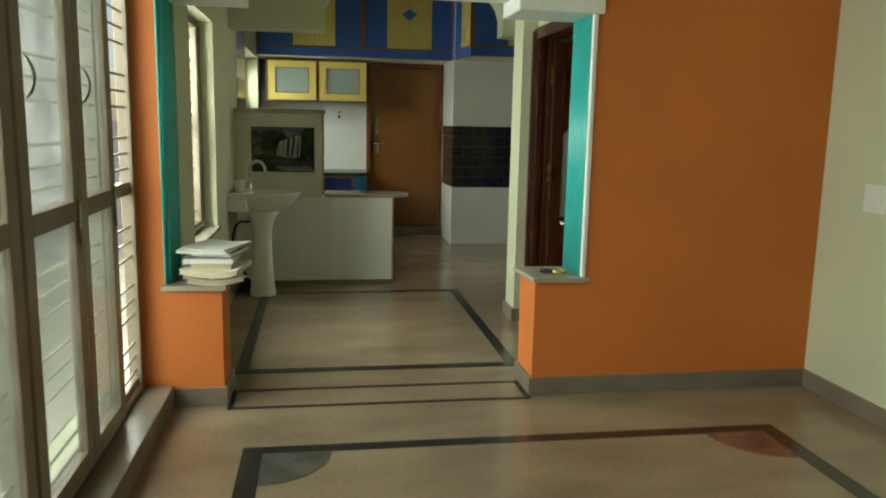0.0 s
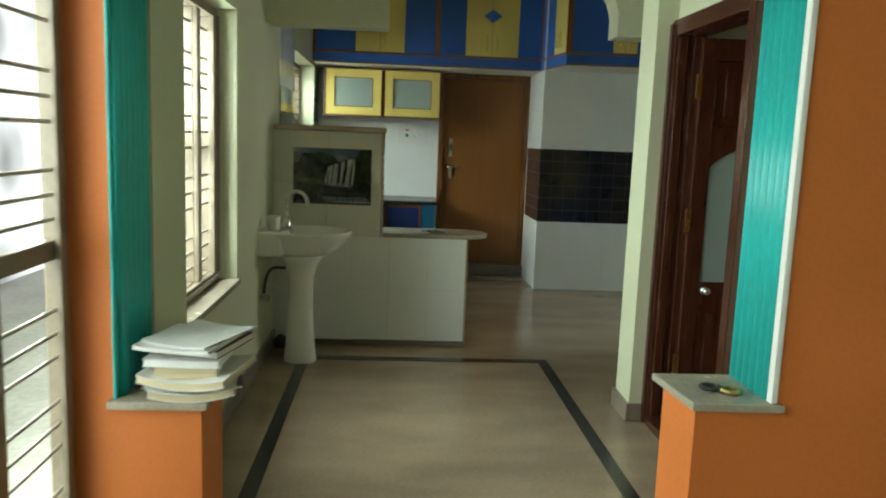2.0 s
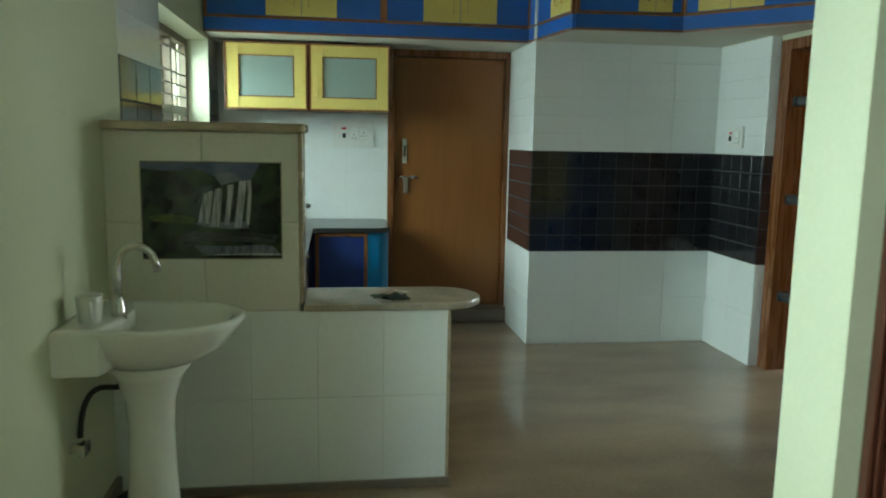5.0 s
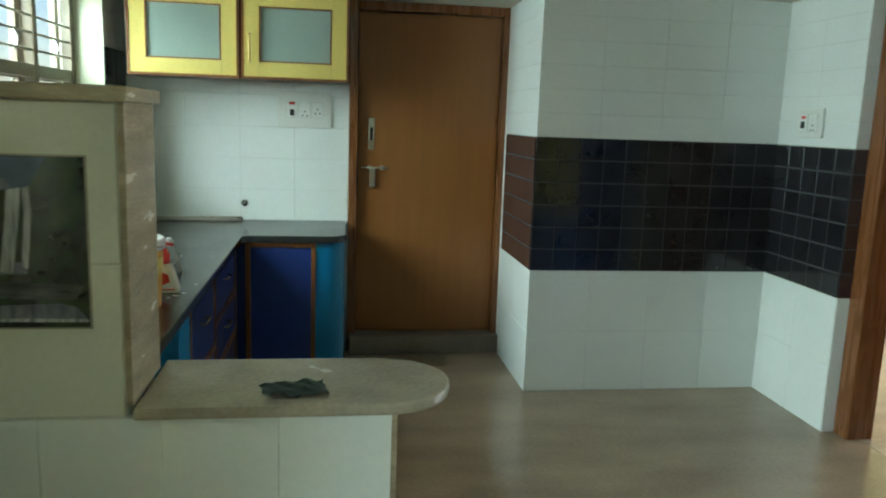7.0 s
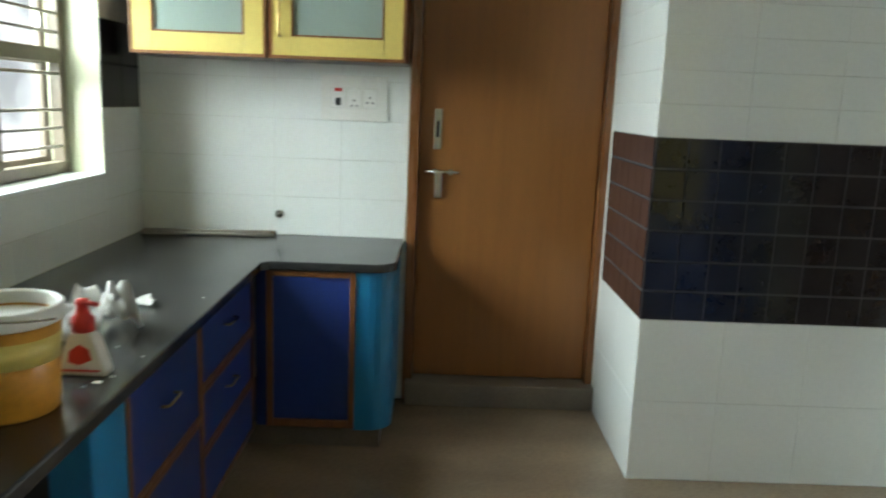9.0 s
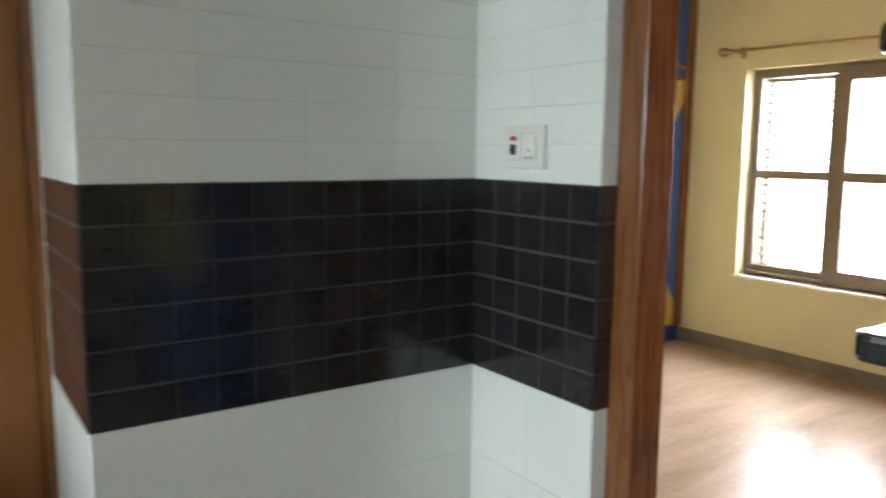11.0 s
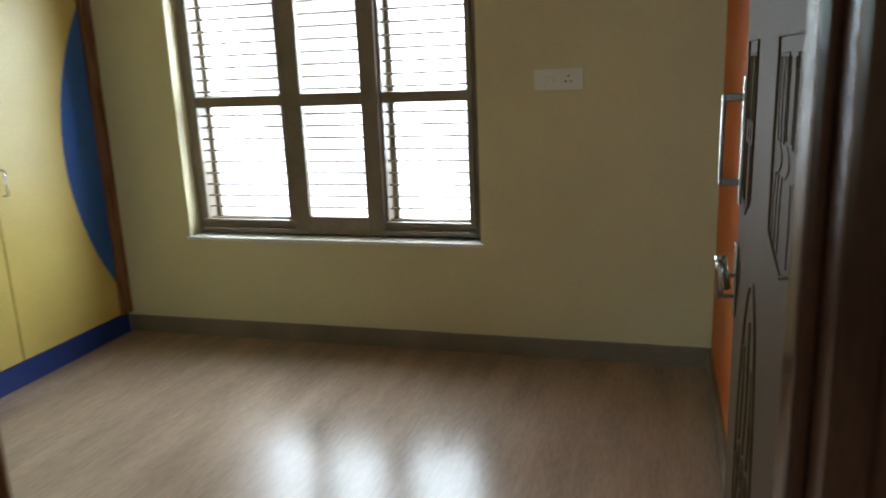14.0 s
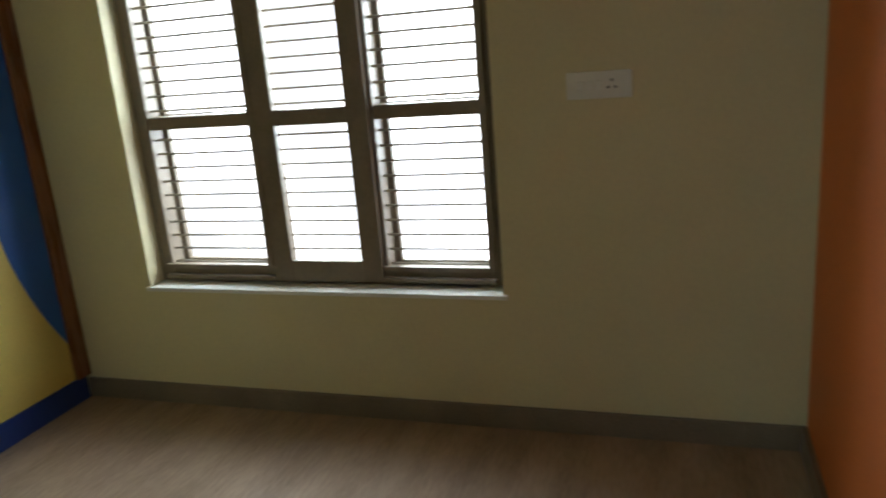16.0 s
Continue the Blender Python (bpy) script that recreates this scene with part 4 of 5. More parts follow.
dr = part("cabinet_door", boxes(((0.078, 8.79, 0.145), (0.405, 8.812, 0.785)), bevel=0.003), M_NAVY, c3)
part("edging", boxes(((0.05, 8.782, 0.11), (0.078, 8.814, 0.81)), ((0.405, 8.782, 0.11), (0.43, 8.814, 0.81)), ((0.078, 8.782, 0.11), (0.405, 8.814, 0.145)), ((0.078, 8.782, 0.785), (0.405, 8.814, 0.81)), bevel=0.004), M_EDGE, dr)
rc = [(0.43, 8.79), (0.49, 8.79)] + [(0.49 + 0.10 * math.sin(a), 8.89 - 0.10 * math.cos(a)) for a in [i * math.pi / 12 for i in range(1, 7)]] + [(0.59, 9.40), (0.43, 9.40)]
part("rounded_end", prism(rc, "z", 0.10, 0.812), M_CYAN, c3, "rounded bright cyan end panel")
part("plinth", boxes(((-0.68, 7.30, 0), (-0.05, 9.4, 0.10)), ((-0.05, 8.84, 0), (0.54, 9.4, 0.10))), M_SKIRT, c3)

# ---- glazed wall cabinet ----
gc = thing("wall_cabinet", "yellow wall cabinet with two frosted glass doors", "wall cabinet")
part("body", boxes(((-0.605, 9.085, 1.69), (0.612, 9.41, 1.71)), ((-0.605, 9.085, 2.16), (0.612, 9.41, 2.18)), ((-0.605, 9.085, 1.71), (-0.587, 9.41, 2.16)), ((0.594, 9.085, 1.71), (0.612, 9.41, 2.16)), ((-0.587, 9.395, 1.71), (0.594, 9.41, 2.16)), bevel=0.002), M_JAMBWOOD, gc)
for x0, x1, hx in ((-0.595, -0.005, None), (0.01, 0.60, 0.045)):
    dd = part("glazed_door", boxes(((x0 + 0.012, 9.062, 1.705), (x0 + 0.095, 9.084, 2.165)), ((x1 - 0.095, 9.062, 1.705), (x1 - 0.012, 9.084, 2.165)),
                                   ((x0 + 0.095, 9.062, 1.705), (x1 - 0.095, 9.084, 1.785)), ((x0 + 0.095, 9.062, 2.085), (x1 - 0.095, 9.084, 2.165)), bevel=0.003), M_YELLOW, gc)
    part("edging", boxes(((x0, 9.058, 1.692), (x0 + 0.012, 9.086, 2.178)), ((x1 - 0.012, 9.058, 1.692), (x1, 9.086, 2.178)), ((x0 + 0.012, 9.058, 1.692), (x1 - 0.012, 9.086, 1.705)), ((x0 + 0.012, 9.058, 2.165), (x1 - 0.012, 9.086, 2.178)),
                         ((x0 + 0.095, 9.06, 1.785), (x0 + 0.103, 9.08, 2.085)), ((x1 - 0.103, 9.06, 1.785), (x1 - 0.095, 9.08, 2.085)), ((x0 + 0.103, 9.06, 1.785), (x1 - 0.103, 9.08, 1.793)), ((x0 + 0.103, 9.06, 2.077), (x1 - 0.103, 9.08, 2.085))), M_EDGE, dd)
    part("pane", boxes(((x0 + 0.10, 9.072, 1.79), (x1 - 0.10, 9.078, 2.08))), M_FROST, dd, "frosted green glass pane")
    if hx:
        handle_bow(dd, (hx + 0.01, 9.062, 1.86), (0, 0, 1), 0.15, (0, -0.025, 0), 0.006, M_BRASS)

# ---- loft cupboards ----
LOFT = [(-0.69, 8.80), (1.60, 8.80), (1.70, 8.06), (2.40, 8.01), (3.05, 7.30)]
loft_slab = structure(part("loft_slab", prism(LOFT + [(3.05, 9.42), (-0.69, 9.42)], "z", 2.20, 2.225), M_CEIL), "cream painted loft slab over the kitchen", "loft")


def on_front(p, q, u0, u1, z0, z1, d0, d1):
    """A board on the loft's front between p and q: u along the front, d out of it."""
    a, b = Vector((*p, 0)), Vector((*q, 0))
    t = (b - a).normalized()
    o = Vector((t.y, -t.x, 0))
    pts = [a + t * u0 + o * d0, a + t * u1 + o * d0, a + t * u1 + o * d1, a + t * u0 + o * d1]
    return prism([(v.x, v.y) for v in pts], "z", z0, z1)


def loft_front(p, q, bays, label):
    """A stretch of loft: fascia, body and pairs of doors in blue and yellow. bays: start, the yellow's start and end, and the end."""
    lc = thing("loft_cupboard", label, "cupboard", "blue and yellow loft cupboards")
    L = (Vector(q) - Vector(p)).length
    part("body", on_front(p, q, 0, L, 2.226, 2.99, -0.30, -0.003), M_NAVY, lc)
    part("fascia", on_front(p, q, 0, L, 2.215, 2.30, 0.0, 0.016), M_BLUE, lc)
    for z0, z1 in ((2.202, 2.215), (2.30, 2.318)):
        part("edging", on_front(p, q, 0, L, z0, z1, 0.0, 0.022), M_EDGE, lc)
    for a, ya, yb, b in bays:
        m = (ya + yb) / 2
        for s, (u0, u1) in enumerate(((a + 0.012, m - 0.002), (m + 0.002, b - 0.012))):
            yy = (ya, u1) if s == 0 else (u0, yb)
            d = part("door", on_front(p, q, u0, u1, 2.322, 2.97, 0.0, 0.016), M_BLUE, lc)
            if yy[1] - yy[0] > 0.03:
                part("yellow_strip", on_front(p, q, yy[0], yy[1], 2.323, 2.969, 0.016, 0.019), M_YELLOW, d, "yellow laminate strip")
            if b - a > 0.5:
                t = (Vector(q) - Vector(p)).normalized()
                o = Vector((t.y, -t.x, 0))
                hu = m - 0.05 if s == 0 else m + 0.05
                c = Vector((*p, 2.45)) + Vector((*t, 0)) * hu + o * 0.019
                handle_bow(d, c, (0, 0, 1), 0.13, o * 0.022, 0.005, M_BRASS)
        for u in (a, b):
            part("edging", on_front(p, q, u - 0.012, u + 0.012, 2.318, 2.98, 0.0, 0.022), M_EDGE, lc)
    return lc


loft_front(LOFT[0], (0.537, 8.80), [(0.012, 0.415, 0.90, 1.215)], "blue and yellow striped loft cupboard with brown edging")
l2 = loft_front((0.537, 8.80), LOFT[1], [(0.012, 0.28, 0.81, 1.05)], "blue and yellow loft cupboard with a blue diamond")
part("diamond", prism([(1.08, 2.65), (1.17, 2.715), (1.08, 2.78), (0.99, 2.715)], "y", 8.772, 8.7805), M_BLUE, l2, "blue diamond inlay")
loft_front(LOFT[1], LOFT[2], [(0.02, 0.40, 0.72, 0.735)], "narrow blue and yellow loft cupboard at the step")
loft_front(LOFT[2], LOFT[3], [(0.012, 0.40, 0.62, 0.69)], "dark blue and yellow loft cupboard over the alcove")
loft_front(LOFT[3], LOFT[4], [(0.012, 0.10, 0.50, 0.95)], "blue and yellow loft cupboard over the bedroom doorway")

# ---- tall cupboard with rounded end shelves ----
tc = thing("tall_cupboard", "tall blue cupboard with brown edging beside the doorway", "cupboard")
part("body", boxes(((2.53, 5.25, 0.0), (3.058, 6.74, 2.19)), bevel=0.003), M_BLUE, tc)
part("stile", boxes(((2.51, 6.575, 0.0), (2.53, 6.742, 2.19)), bevel=0.003), M_BLUE, tc)
for y0, y1 in ((5.26, 5.93), (5.95, 6.555)):
    for z0, z1 in ((0.10, 0.72), (0.74, 2.17)):
        d = part("door", boxes(((2.512, y0, z0), (2.528, y1, z1)), bevel=0.003), M_YELLOW if z0 > 0.5 else M_BLUE, tc)
        part("edging", boxes(((2.504, y1 - 0.015, z0), (2.529, y1 + 0.012, z1)), bevel=0.003), M_EDGE, d)
        part("edging", boxes(((2.504, y0, z0), (2.529, y0 + 0.015, z1)), bevel=0.003), M_EDGE, d)
for z in (0.742, 1.25, 1.745):
    sh = thing("corner_shelf", "dark granite end shelf with rounded corner", "shelf", "rounded dark shelves")
    pts = [(2.50, 6.744), (2.487, 6.84)] + [(2.525 - 0.04 * math.cos(a), 6.872 + 0.04 * math.sin(a)) for a in [i * math.pi / 12 for i in range(7)]] + [(2.929, 6.888), (2.929, 6.744)]
    part("slab", prism(pts, "z", z - 0.05, z, 0.012), M_GRANITE, sh)


# ---- switch boards ----
def switch_board(label, at, turn, w, h, items):
    """A white plate facing -y before the turn; items: (kind, u, v) in parts of its width and height."""
    sb = thing("switch_board", label, "switch board")
    part("plate", boxes(((0, -0.012, 0), (w, 0, h)), bevel=0.003), M_PLASTIC, sb)
    for kind, u, v in items:
        x, z = u * w, v * h
        if kind == "module":
            part("module_rim", boxes(((x - 0.035, -0.0135, z - 0.048), (x + 0.035, -0.0115, z + 0.048))), M_GROUT, sb)
            part("module", boxes(((x - 0.032, -0.016, z - 0.045), (x + 0.032, -0.012, z + 0.045)), bevel=0.002), M_WHITE, sb)
        elif kind == "light":
            part("indicator", boxes(((x - 0.018, -0.019, z - 0.008), (x + 0.018, -0.016, z + 0.008)), bevel=0.002), M_RED, sb)
        elif kind == "switch":
            part("switch", boxes(((x - 0.013, -0.024, z - 0.018), (x + 0.013, -0.016, z + 0.018)), bevel=0.003), M_BLACKP_SHADE, sb)
        elif kind == "rocker":
            part("switch", boxes(((x - 0.012, -0.02, z - 0.016), (x + 0.012, -0.012, z + 0.016)), bevel=0.003), M_WHITE, sb)
        else:
            for dx, dz in ((0, 0.016), (-0.013, -0.009), (0.013, -0.009)):
                part("socket_hole", tube(bmesh.new(), [(x + dx, -0.0172, z + dz), (x + dx, -0.011, z + dz)], 0.0055, 8), M_TEXT, sb)
    sb.matrix_world = pose(*at, 0, 0, turn)


switch_board("white switch board with red lamp over the worktop", (0.185, 9.416, 1.425), 0, 0.32, 0.215,
             [("module", 0.26, 0.5), ("light", 0.26, 0.68), ("switch", 0.26, 0.42), ("module", 0.5, 0.5), ("rocker", 0.5, 0.68), ("socket", 0.5, 0.38), ("module", 0.74, 0.5), ("socket", 0.74, 0.45), ("rocker", 0.88, 0.8)])
switch_board("white switch board with red lamp over the black tiles", (2.989, 8.43, 1.475), -90, 0.215, 0.15,
             [("module", 0.28, 0.5), ("light", 0.28, 0.70), ("switch", 0.28, 0.44), ("module", 0.66, 0.5), ("rocker", 0.58, 0.65), ("rocker", 0.74, 0.65), ("socket", 0.66, 0.32)])
switch_board("white switch plate on the bedroom wall", (6.355, 7.715, 1.395), -90, 0.24, 0.10,
             [("rocker", 0.22, 0.5), ("rocker", 0.36, 0.5), ("rocker", 0.50, 0.5), ("socket", 0.70, 0.5)])
switch_board("pale switch plate on the living room wall", (2.80, 3.05, 1.05), -90, 0.16, 0.14, [("rocker", 0.3, 0.5), ("rocker", 0.7, 0.5)])

# ---- bedroom wardrobe ----
wd = thing("wardrobe", "built-in yellow wardrobe with blue curves and brown frame", "wardrobe")
WY = 10.245
part("body", boxes(((3.27, WY + 0.03, 0.0), (6.35, 10.84, 2.98))), M_NAVY, wd)
part("plinth", boxes(((3.27, WY + 0.005, 0), (6.33, WY + 0.03, 0.125)), bevel=0.003), M_NAVY, wd, "dark blue plinth")
part("frame_stile", boxes(((6.262, WY - 0.012, 0.125), (6.352, WY + 0.03, 2.98)), bevel=0.006), M_FRAMEWOOD, wd, "brown wooden stile")
for z0, z1 in ((2.10, 2.135), (2.185, 2.215)):
    part("frame_rail", boxes(((3.27, WY - 0.008, z0), (6.262, WY + 0.03, z1)), bevel=0.004), M_FRAMEWOOD, wd, "brown wooden rail")
part("band", boxes(((3.27, WY, 2.135), (6.262, WY + 0.03, 2.185)), bevel=0.003), M_BLUE, wd)
doors = [(3.28, 4.01), (4.02, 4.75), (4.77, 5.50), (5.51, 6.258)]
for i, (a, b) in enumerate(doors):
    for z0, z1, c, r in ((0.13, 2.098, 1.13, 0.80), (2.218, 2.97, 2.55, 0.42)):
        d = part("door", boxes(((a, WY + 0.006, z0), (b, WY + 0.03, z1)), bevel=0.002), M_YELLOW, wd)
        bulge = 0.26 if z0 < 1 else 0.2
        edge, sgn = (b, -1) if i % 2 else (a, 1)
        pts = [(edge + sgn * bulge * (1 - ((k - 12) / 12) ** 2), c + r * (k - 12) / 12) for k in range(25)]
        part("blue_curve", prism(pts, "y", WY + 0.003, WY + 0.0075), M_BLUE, d, "blue laminate curve")
        hx = a + 0.05 if i % 2 else b - 0.05
        handle_bow(d, (hx, WY + 0.006, 1.05 if z0 < 1 else 2.32), (0, 0, 1), 0.13, (0, -0.025, 0), 0.006, M_STEEL)

# ---- curtain rod ----
rod = thing("curtain_rod", "pale wooden curtain rod over the bedroom window", "curtain rod")
part("rod", tube(bmesh.new(), [(6.29, 7.75, 2.265), (6.29, 9.86, 2.285)], 0.011, 10), M_WOODROD, rod)
for y, s, z in ((9.86, 1, 2.285), (7.75, -1, 2.265)):
    f = part("finial", lathe([(0.010, 0), (0.018, 0.006), (0.012, 0.02), (0.030, 0.05), (0.036, 0.075), (0.020, 0.105), (0.004, 0.115)], 14), M_WOODROD, rod)
    f.matrix_local = pose(6.29, y, z, -90 * s, 0, 0)
    part("bracket", boxes(((6.285, y - s * 0.06 - 0.01, z - 0.02), (6.355, y - s * 0.06 + 0.01, z - 0.008)), ((6.345, y - s * 0.06 - 0.018, z - 0.05), (6.355, y - s * 0.06 + 0.018, z + 0.03)), bevel=0.002), M_WOODROD, rod)


# ---- loose things ----
def book(at, w, l, h, turn, cover, label, curl=0.0, z_tilt=0.0):
    """A book or pad: a page block between two covers, slightly bent where it is soft."""
    b = thing("book", label, "book", "pile of books and papers")
    nx = 6

    def sheet(z0, z1, inset):
        bm = bmesh.new()
        lo, hi = [], []
        for i in range(nx + 1):
            u = -w / 2 + inset + (w - 2 * inset) * i / nx
            dz = curl * (2 * i / nx - 1) ** 2
            lo.append([bm.verts.new((u, v, z0 + dz)) for v in (-l / 2 + inset, l / 2 - inset)])
            hi.append([bm.verts.new((u, v, z1 + dz)) for v in (-l / 2 + inset, l / 2 - inset)])
        for i in range(nx):
            bm.faces.new((lo[i][0], lo[i][1], lo[i + 1][1], lo[i + 1][0]))
            bm.faces.new((hi[i][0], hi[i + 1][0], hi[i + 1][1], hi[i][1]))
            for k in (0, 1):
                bm.faces.new((lo[i][k], lo[i + 1][k], hi[i + 1][k], hi[i][k]))
        for i in (0, nx):
            bm.faces.new((lo[i][0], lo[i][1], hi[i][1], hi[i][0]))
        bmesh.ops.recalc_face_normals(bm, faces=bm.faces)
        return bm
    part("page_block", sheet(0.0015, h - 0.0015, 0.004), M_PAGES if h > 0.025 else M_PAPER, b)
    part("cover", sheet(0, 0.0015, 0), cover, b)
    part("cover", sheet(h - 0.0015, h, 0), cover, b)
    b.matrix_world = pose(*at, z_tilt, 0, turn)


zc = 0.632
PX, PY = -0.515, 3.535
for w, l, h, turn, dx, dy, cover, label, curl in (
        (0.27, 0.31, 0.026, 8, 0.01, -0.01, M_PAPER, "soft white paper pad with curled edges under the pile", 0.02),
        (0.20, 0.29, 0.012, 14, 0.05, 0.02, M_MAROON, "dark maroon pad sticking out of the pile", 0.0),
        (0.29, 0.32, 0.026, -9, 0.02, -0.01, M_PAPER, "loose white papers with curling edges", 0.018),
        (0.20, 0.28, 0.040, 4, -0.005, 0.01, M_OCHRE, "thick cream paged book with ochre cover in the pile", 0.0),
        (0.245, 0.29, 0.024, -3, 0.0, 0.005, M_PAPER, "white covered book lying in the pile", 0.0),
        (0.21, 0.27, 0.024, -14, 0.035, 0.035, M_MAROON, "maroon covered book lying in the pile", 0.0),
        (0.26, 0.31, 0.012, -12, -0.005, 0.0, M_PAPER, "white printed magazine near the top of the pile", 0.005),
        (0.24, 0.31, 0.007, -21, 0.02, 0.015, M_PAPER, "loose white printed sheets on top of the pile", 0.008)):
    book((PX + dx, PY + dy, zc), w, l, h, turn, cover, label, curl)
    zc += h + 0.0006
ring = thing("bangle", "brass coloured bangle lying on the stone slab", "bangle")
bm = bmesh.new()
pts = [(1.325 + 0.032 * math.cos(a), 3.50 + 0.032 * math.sin(a), 0.662) for a in [i * math.pi / 12 for i in range(25)]]
part("ring", tube(bm, pts, 0.009, 8), M_BRASS, ring)
ring2 = thing("bracelet", "black bracelet lying on the stone slab", "bracelet")
pts = [(1.265 + 0.028 * math.cos(a), 3.535 + 0.028 * math.sin(a), 0.660) for a in [i * math.pi / 12 for i in range(25)]]
part("ring", tube(bmesh.new(), pts, 0.008, 8), M_BLACKP_SHADE, ring2)
part("clasp", boxes(((1.285, 3.49, 0.652), (1.30, 3.53, 0.672)), bevel=0.003), M_STEEL, ring2)


def cloth(name, cx, cy, z, w, l, turn, material, label, amp=0.012, seed=0):
    c = thing(name, label, "cloth")
    bm = bmesh.new()
    nx, ny = 26, 14
    grid = [[bm.verts.new((cx, cy, z))for _ in range(ny)] for _ in range(nx)]
    ca, sa = math.cos(radians(turn)), math.sin(radians(turn))
    for i in range(nx):
        for j in range(ny):
            u, v = w * (i / (nx - 1) - 0.5), l * (j / (ny - 1) - 0.5)
            r = noise.noise((u * 18 + seed, v * 22, 0.3))
            e = 1 + 0.16 * noise.noise((i * 0.35, j * 0.4, seed + 5.0))
            zz = z + 0.004 + amp * (0.5 + r) + 0.5 * amp * math.sin(u * 60 + 3 * v * 20) ** 2
            grid[i][j].co = (cx + ca * u * e - sa * v * e, cy + sa * u * e + ca * v * e, max(z + 0.002, zz))
    for i in range(nx - 1):
        for j in range(ny - 1):
            f = bm.faces.new((grid[i][j], grid[i + 1][j], grid[i + 1][j + 1], grid[i][j + 1]))
            f.smooth = True
    r = bmesh.ops.solidify(bm, geom=bm.faces[:], thickness=0.002)
    part("fabric", bm, material, c)


cloth("dust_cloth", 0.43, 6.455, 0.816, 0.16, 0.085, 12, M_CLOTH, "crumpled grey-green cloth lying on the stone ledge")
cloth("plastic_bag", -0.57, 3.44, 0.632, 0.16, 0.11, 8, M_FILM, "crumpled white plastic bag beside the pile of books", 0.035, 4)
cloth("paper_bag", -0.25, 8.00, 0.85, 0.22, 0.10, 25, M_PAPER, "crumpled white paper on the worktop", 0.02, 3)
cloth("white_rag", -0.20, 7.72, 0.85, 0.24, 0.14, 60, M_PAPER, "bundled white plastic bag behind the bucket", 0.09, 8)
bk = thing("paint_bucket", "ochre plastic paint bucket with white rim on the worktop", "bucket")
KX, KY = -0.15, 7.20
part("body", lathe([(0.098, 0.0), (0.102, 0.004), (0.112, 0.205), (0.106, 0.205), (0.094, 0.03), (0.002, 0.028)], 32, (KX, KY, 0.85)), M_BUCKET, bk)
part("rim", lathe([(0.112, 0.195), (0.120, 0.20), (0.120, 0.23), (0.112, 0.236), (0.106, 0.228), (0.106, 0.20)], 32, (KX, KY, 0.85)), M_PLASTIC, bk, "dirty white plastic rim")
part("label_band", lathe([(0.1085, 0.115), (0.1115, 0.170), (0.109, 0.170), (0.1065, 0.115)], 32, (KX, KY, 0.85)), M_YELLOW, bk)
part("bail", tube(bmesh.new(), [(KX + 0.122 * math.cos(a), KY + 0.122 * math.sin(a), 0.85 + 0.205 - 0.02 * math.sin(a)) for a in [-math.pi * 0.95 + i * 0.9 * math.pi / 12 for i in range(13)]], 0.003, 6), M_STEEL, bk)
bo = thing("soap_bottle", "white soap bottle with red pump and red picture", "bottle")
QX, QY = -0.085, 7.42
part("body", prism([(QX - 0.058, 0.851), (QX + 0.058, 0.851), (QX + 0.058, 0.865), (QX + 0.032, 0.945), (QX + 0.02, 0.957), (QX - 0.02, 0.957), (QX - 0.032, 0.945), (QX - 0.058, 0.865)], "y", QY - 0.024, QY + 0.024, 0.006), M_PLASTIC, bo)
part("cap", lathe([(0.025, 0.957), (0.026, 0.99), (0.017, 1.0), (0.012, 1.02), (0.016, 1.024), (0.016, 1.035), (0.004, 1.038)], 16, (QX, QY, 0)), M_RED, bo)
part("nozzle", tube(bmesh.new(), [(QX, QY, 1.03), (QX + 0.04, QY - 0.01, 1.026)], 0.006, 8), M_RED, bo)
part("label_picture", prism([(QX - 0.03, 0.885), (QX - 0.005, 0.878), (QX + 0.028, 0.892), (QX + 0.022, 0.918), (QX - 0.002, 0.93), (QX - 0.026, 0.912)], "y", QY - 0.0255, QY - 0.0235), M_RED, bo)
part("label_line", boxes(((QX - 0.045, QY - 0.0255, 0.862), (QX + 0.045, QY - 0.0235, 0.867))), M_RED, bo)
pipe = thing("pipe_bundle", "grey plastic pipes lying along the wall on the worktop", "pipes")
for k in range(3):
    part("pipe", tube(bmesh.new(), [(-0.66, 9.33 - 0.02 * k, 0.858 + 0.011 * (k == 1)), (-0.09 + 0.03 * k, 9.385 - 0.022 * k, 0.858 + 0.011 * (k == 1))], 0.008, 8), M_IRON, pipe)
part("pipe_end", tube(bmesh.new(), [(-0.10, 9.385, 0.862), (-0.03, 9.39, 0.862)], 0.011, 8), M_STEEL, pipe)
gas = thing("wall_nozzle", "small steel pipe outlet in the tiled wall", "pipe outlet")
part("flange", lathe([(0.001, 0), (0.022, 0.001), (0.02, 0.006), (0.010, 0.007), (0.010, 0.03), (0.004, 0.031)], 14), M_STEEL, gas).matrix_local = pose(-0.02, 9.415, 0.955, 90, 0, 0)

# dried paint splashes on the worktop
splash = thing("paint_splash", "small dried white paint splashes on the worktop", "paint stain")
for sx, sy, sr in ((-0.03, 7.36, 0.012), (-0.012, 7.40, 0.007), (-0.05, 7.33, 0.006), (-0.09, 7.62, 0.006), (0.005, 7.55, 0.004), (-0.16, 7.9, 0.006), (-0.02, 8.15, 0.005)):
    pts = [(sx + sr * (1 + 0.35 * noise.noise((k * 1.7, sx * 40, 0))) * math.cos(k * math.pi / 5), sy + 0.7 * sr * (1 + 0.35 * noise.noise((k * 1.3, sy * 40, 2))) * math.sin(k * math.pi / 5)) for k in range(10)]
    part("splash", prism(pts, "z", 0.8495, 0.8515), M_PLASTIC, splash)

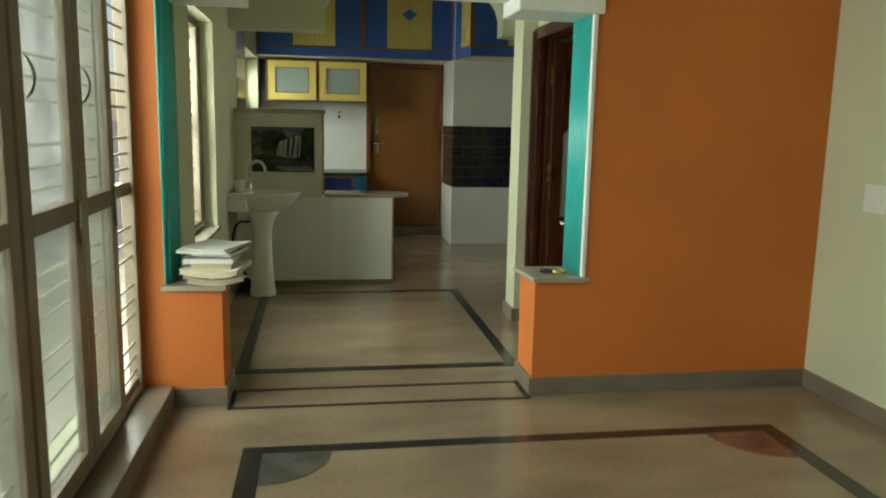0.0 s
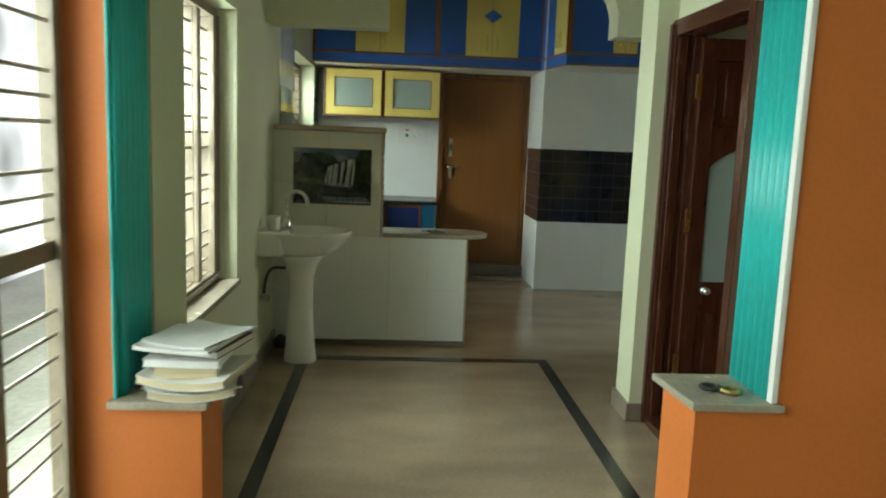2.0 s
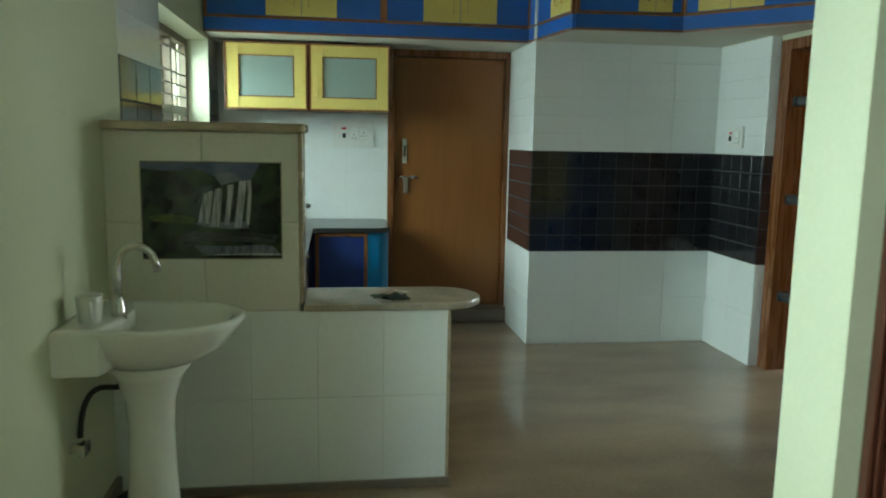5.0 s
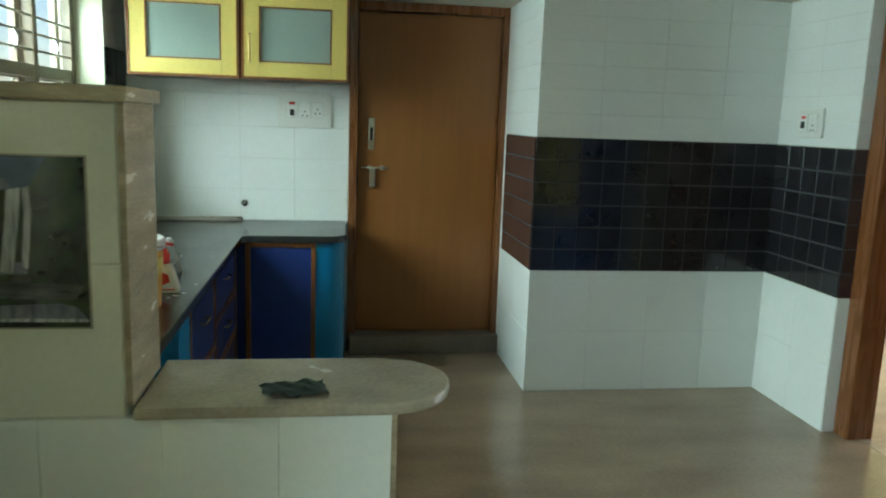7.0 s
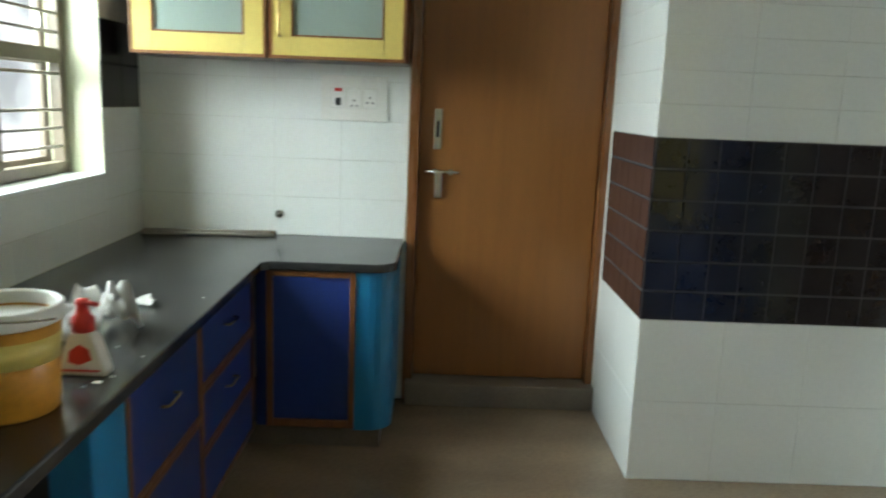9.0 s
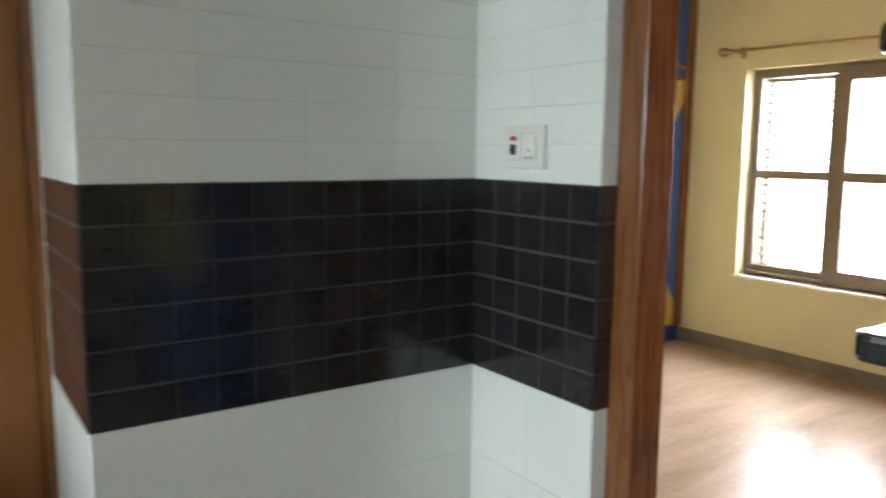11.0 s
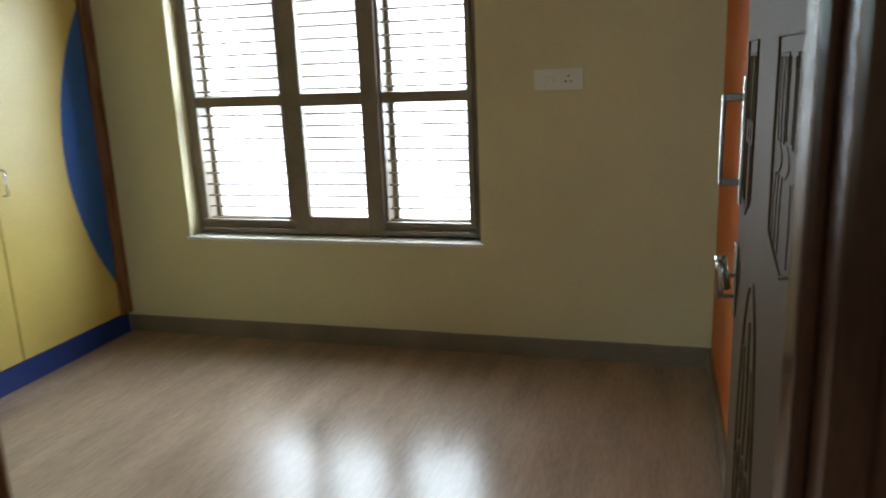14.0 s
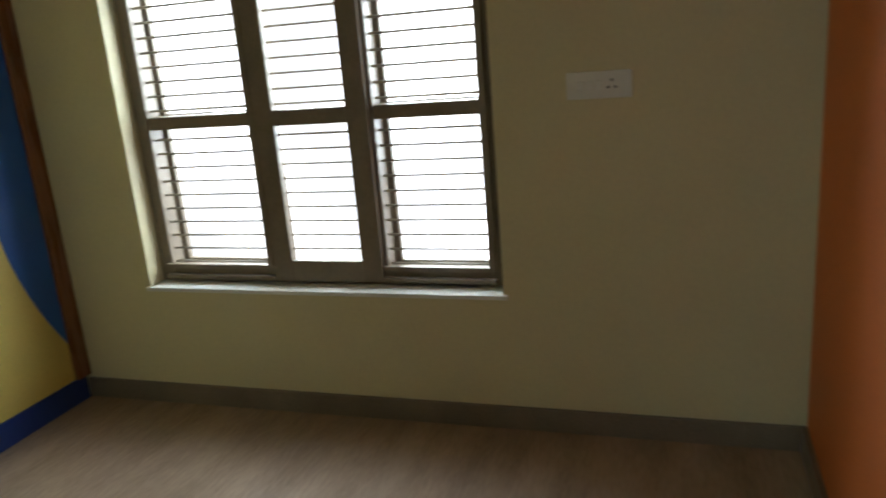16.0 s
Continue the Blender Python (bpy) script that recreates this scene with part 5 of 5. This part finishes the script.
# ---- tiles, last ----
tiles(hw, (-0.70, 6.39), 0, 0.748, 0.788, 1.515, 0.374, 0.36, M_BTILE, 0.0015, 0.0055)
tiles(hw, (-0.70, 6.39), 0, 1.37, 0.035, 0.784, 0.274, 0.38, M_WTILE, 0.001, 0.002)
tiles(w_north, (-0.70, 9.42), 0, 1.31, 0.85, 2.19, 0.30, 0.20, M_WTILE, 0.001, 0.002)
for y0, y1 in ((9.0, 9.42), (6.665, 7.45)):
    tiles(w_west, (-0.70, y0), 90, y1 - y0, 0.85, 1.45, 0.24, 0.20, M_WTILE, 0.001, 0.002)
    structure(part("tile_bed", boxes(((-0.7, y0, 1.452), (-0.697, y1, 1.828))), M_DGROUT), "dark mortar behind the black tiles", "tile bed")
    tiles(w_west, (-0.70, y0), 90, y1 - y0, 1.45, 1.83, 0.24, 0.19, M_BLACKT, 0.004, 0.006)
    tiles(w_west, (-0.70, y0), 90, y1 - y0, 1.83, 2.4 if y0 < 8 else 2.2, 0.24, 0.19, M_WTILE, 0.001, 0.002)
tiles(w_west, (-0.70, 7.45), 90, 1.55, 0.85, 1.15, 0.26, 0.15, M_WTILE, 0.001, 0.002)
for lo, hi in (((1.597, 8.617, 0.70), (1.60, 9.33, 1.43)), ((1.597, 8.617, 0.70), (2.995, 8.62, 1.43)), ((2.992, 7.962, 0.70), (2.995, 8.617, 1.43)), ((2.992, 7.962, 0.70), (3.06, 7.965, 1.43))):
    structure(part("tile_bed", boxes((lo, hi)), M_DGROUT), "dark mortar behind the black tiles", "tile bed")
# column side, alcove back, alcove side and its return
for corner, turn, width, dark, col in (((1.60, 9.33), -90, 0.71, M_BROWNT, 0.12), ((1.60, 8.62), 0, 1.395, M_BLACKT, 0.1268), ((2.995, 8.62), -90, 0.655, M_BLACKT, 0.131), ((2.995, 7.965), 0, 0.08, M_BROWNT, 0.08)):
    par = w_north if corner[0] < 2 else w_alc
    tiles(par, corner, turn, width, 0.0, 0.697, 0.35, 0.349, M_WTILE, 0.0006, 0.002, side=0.0004)
    tiles(par, corner, turn, width, 0.697, 1.432, col, 0.1225, dark, 0.005, 0.006, side=0.0015)
    tiles(par, corner, turn, width, 1.432, 2.198, 0.35, 0.1277, M_WTILE, 0.0007, 0.002, side=0.0003)
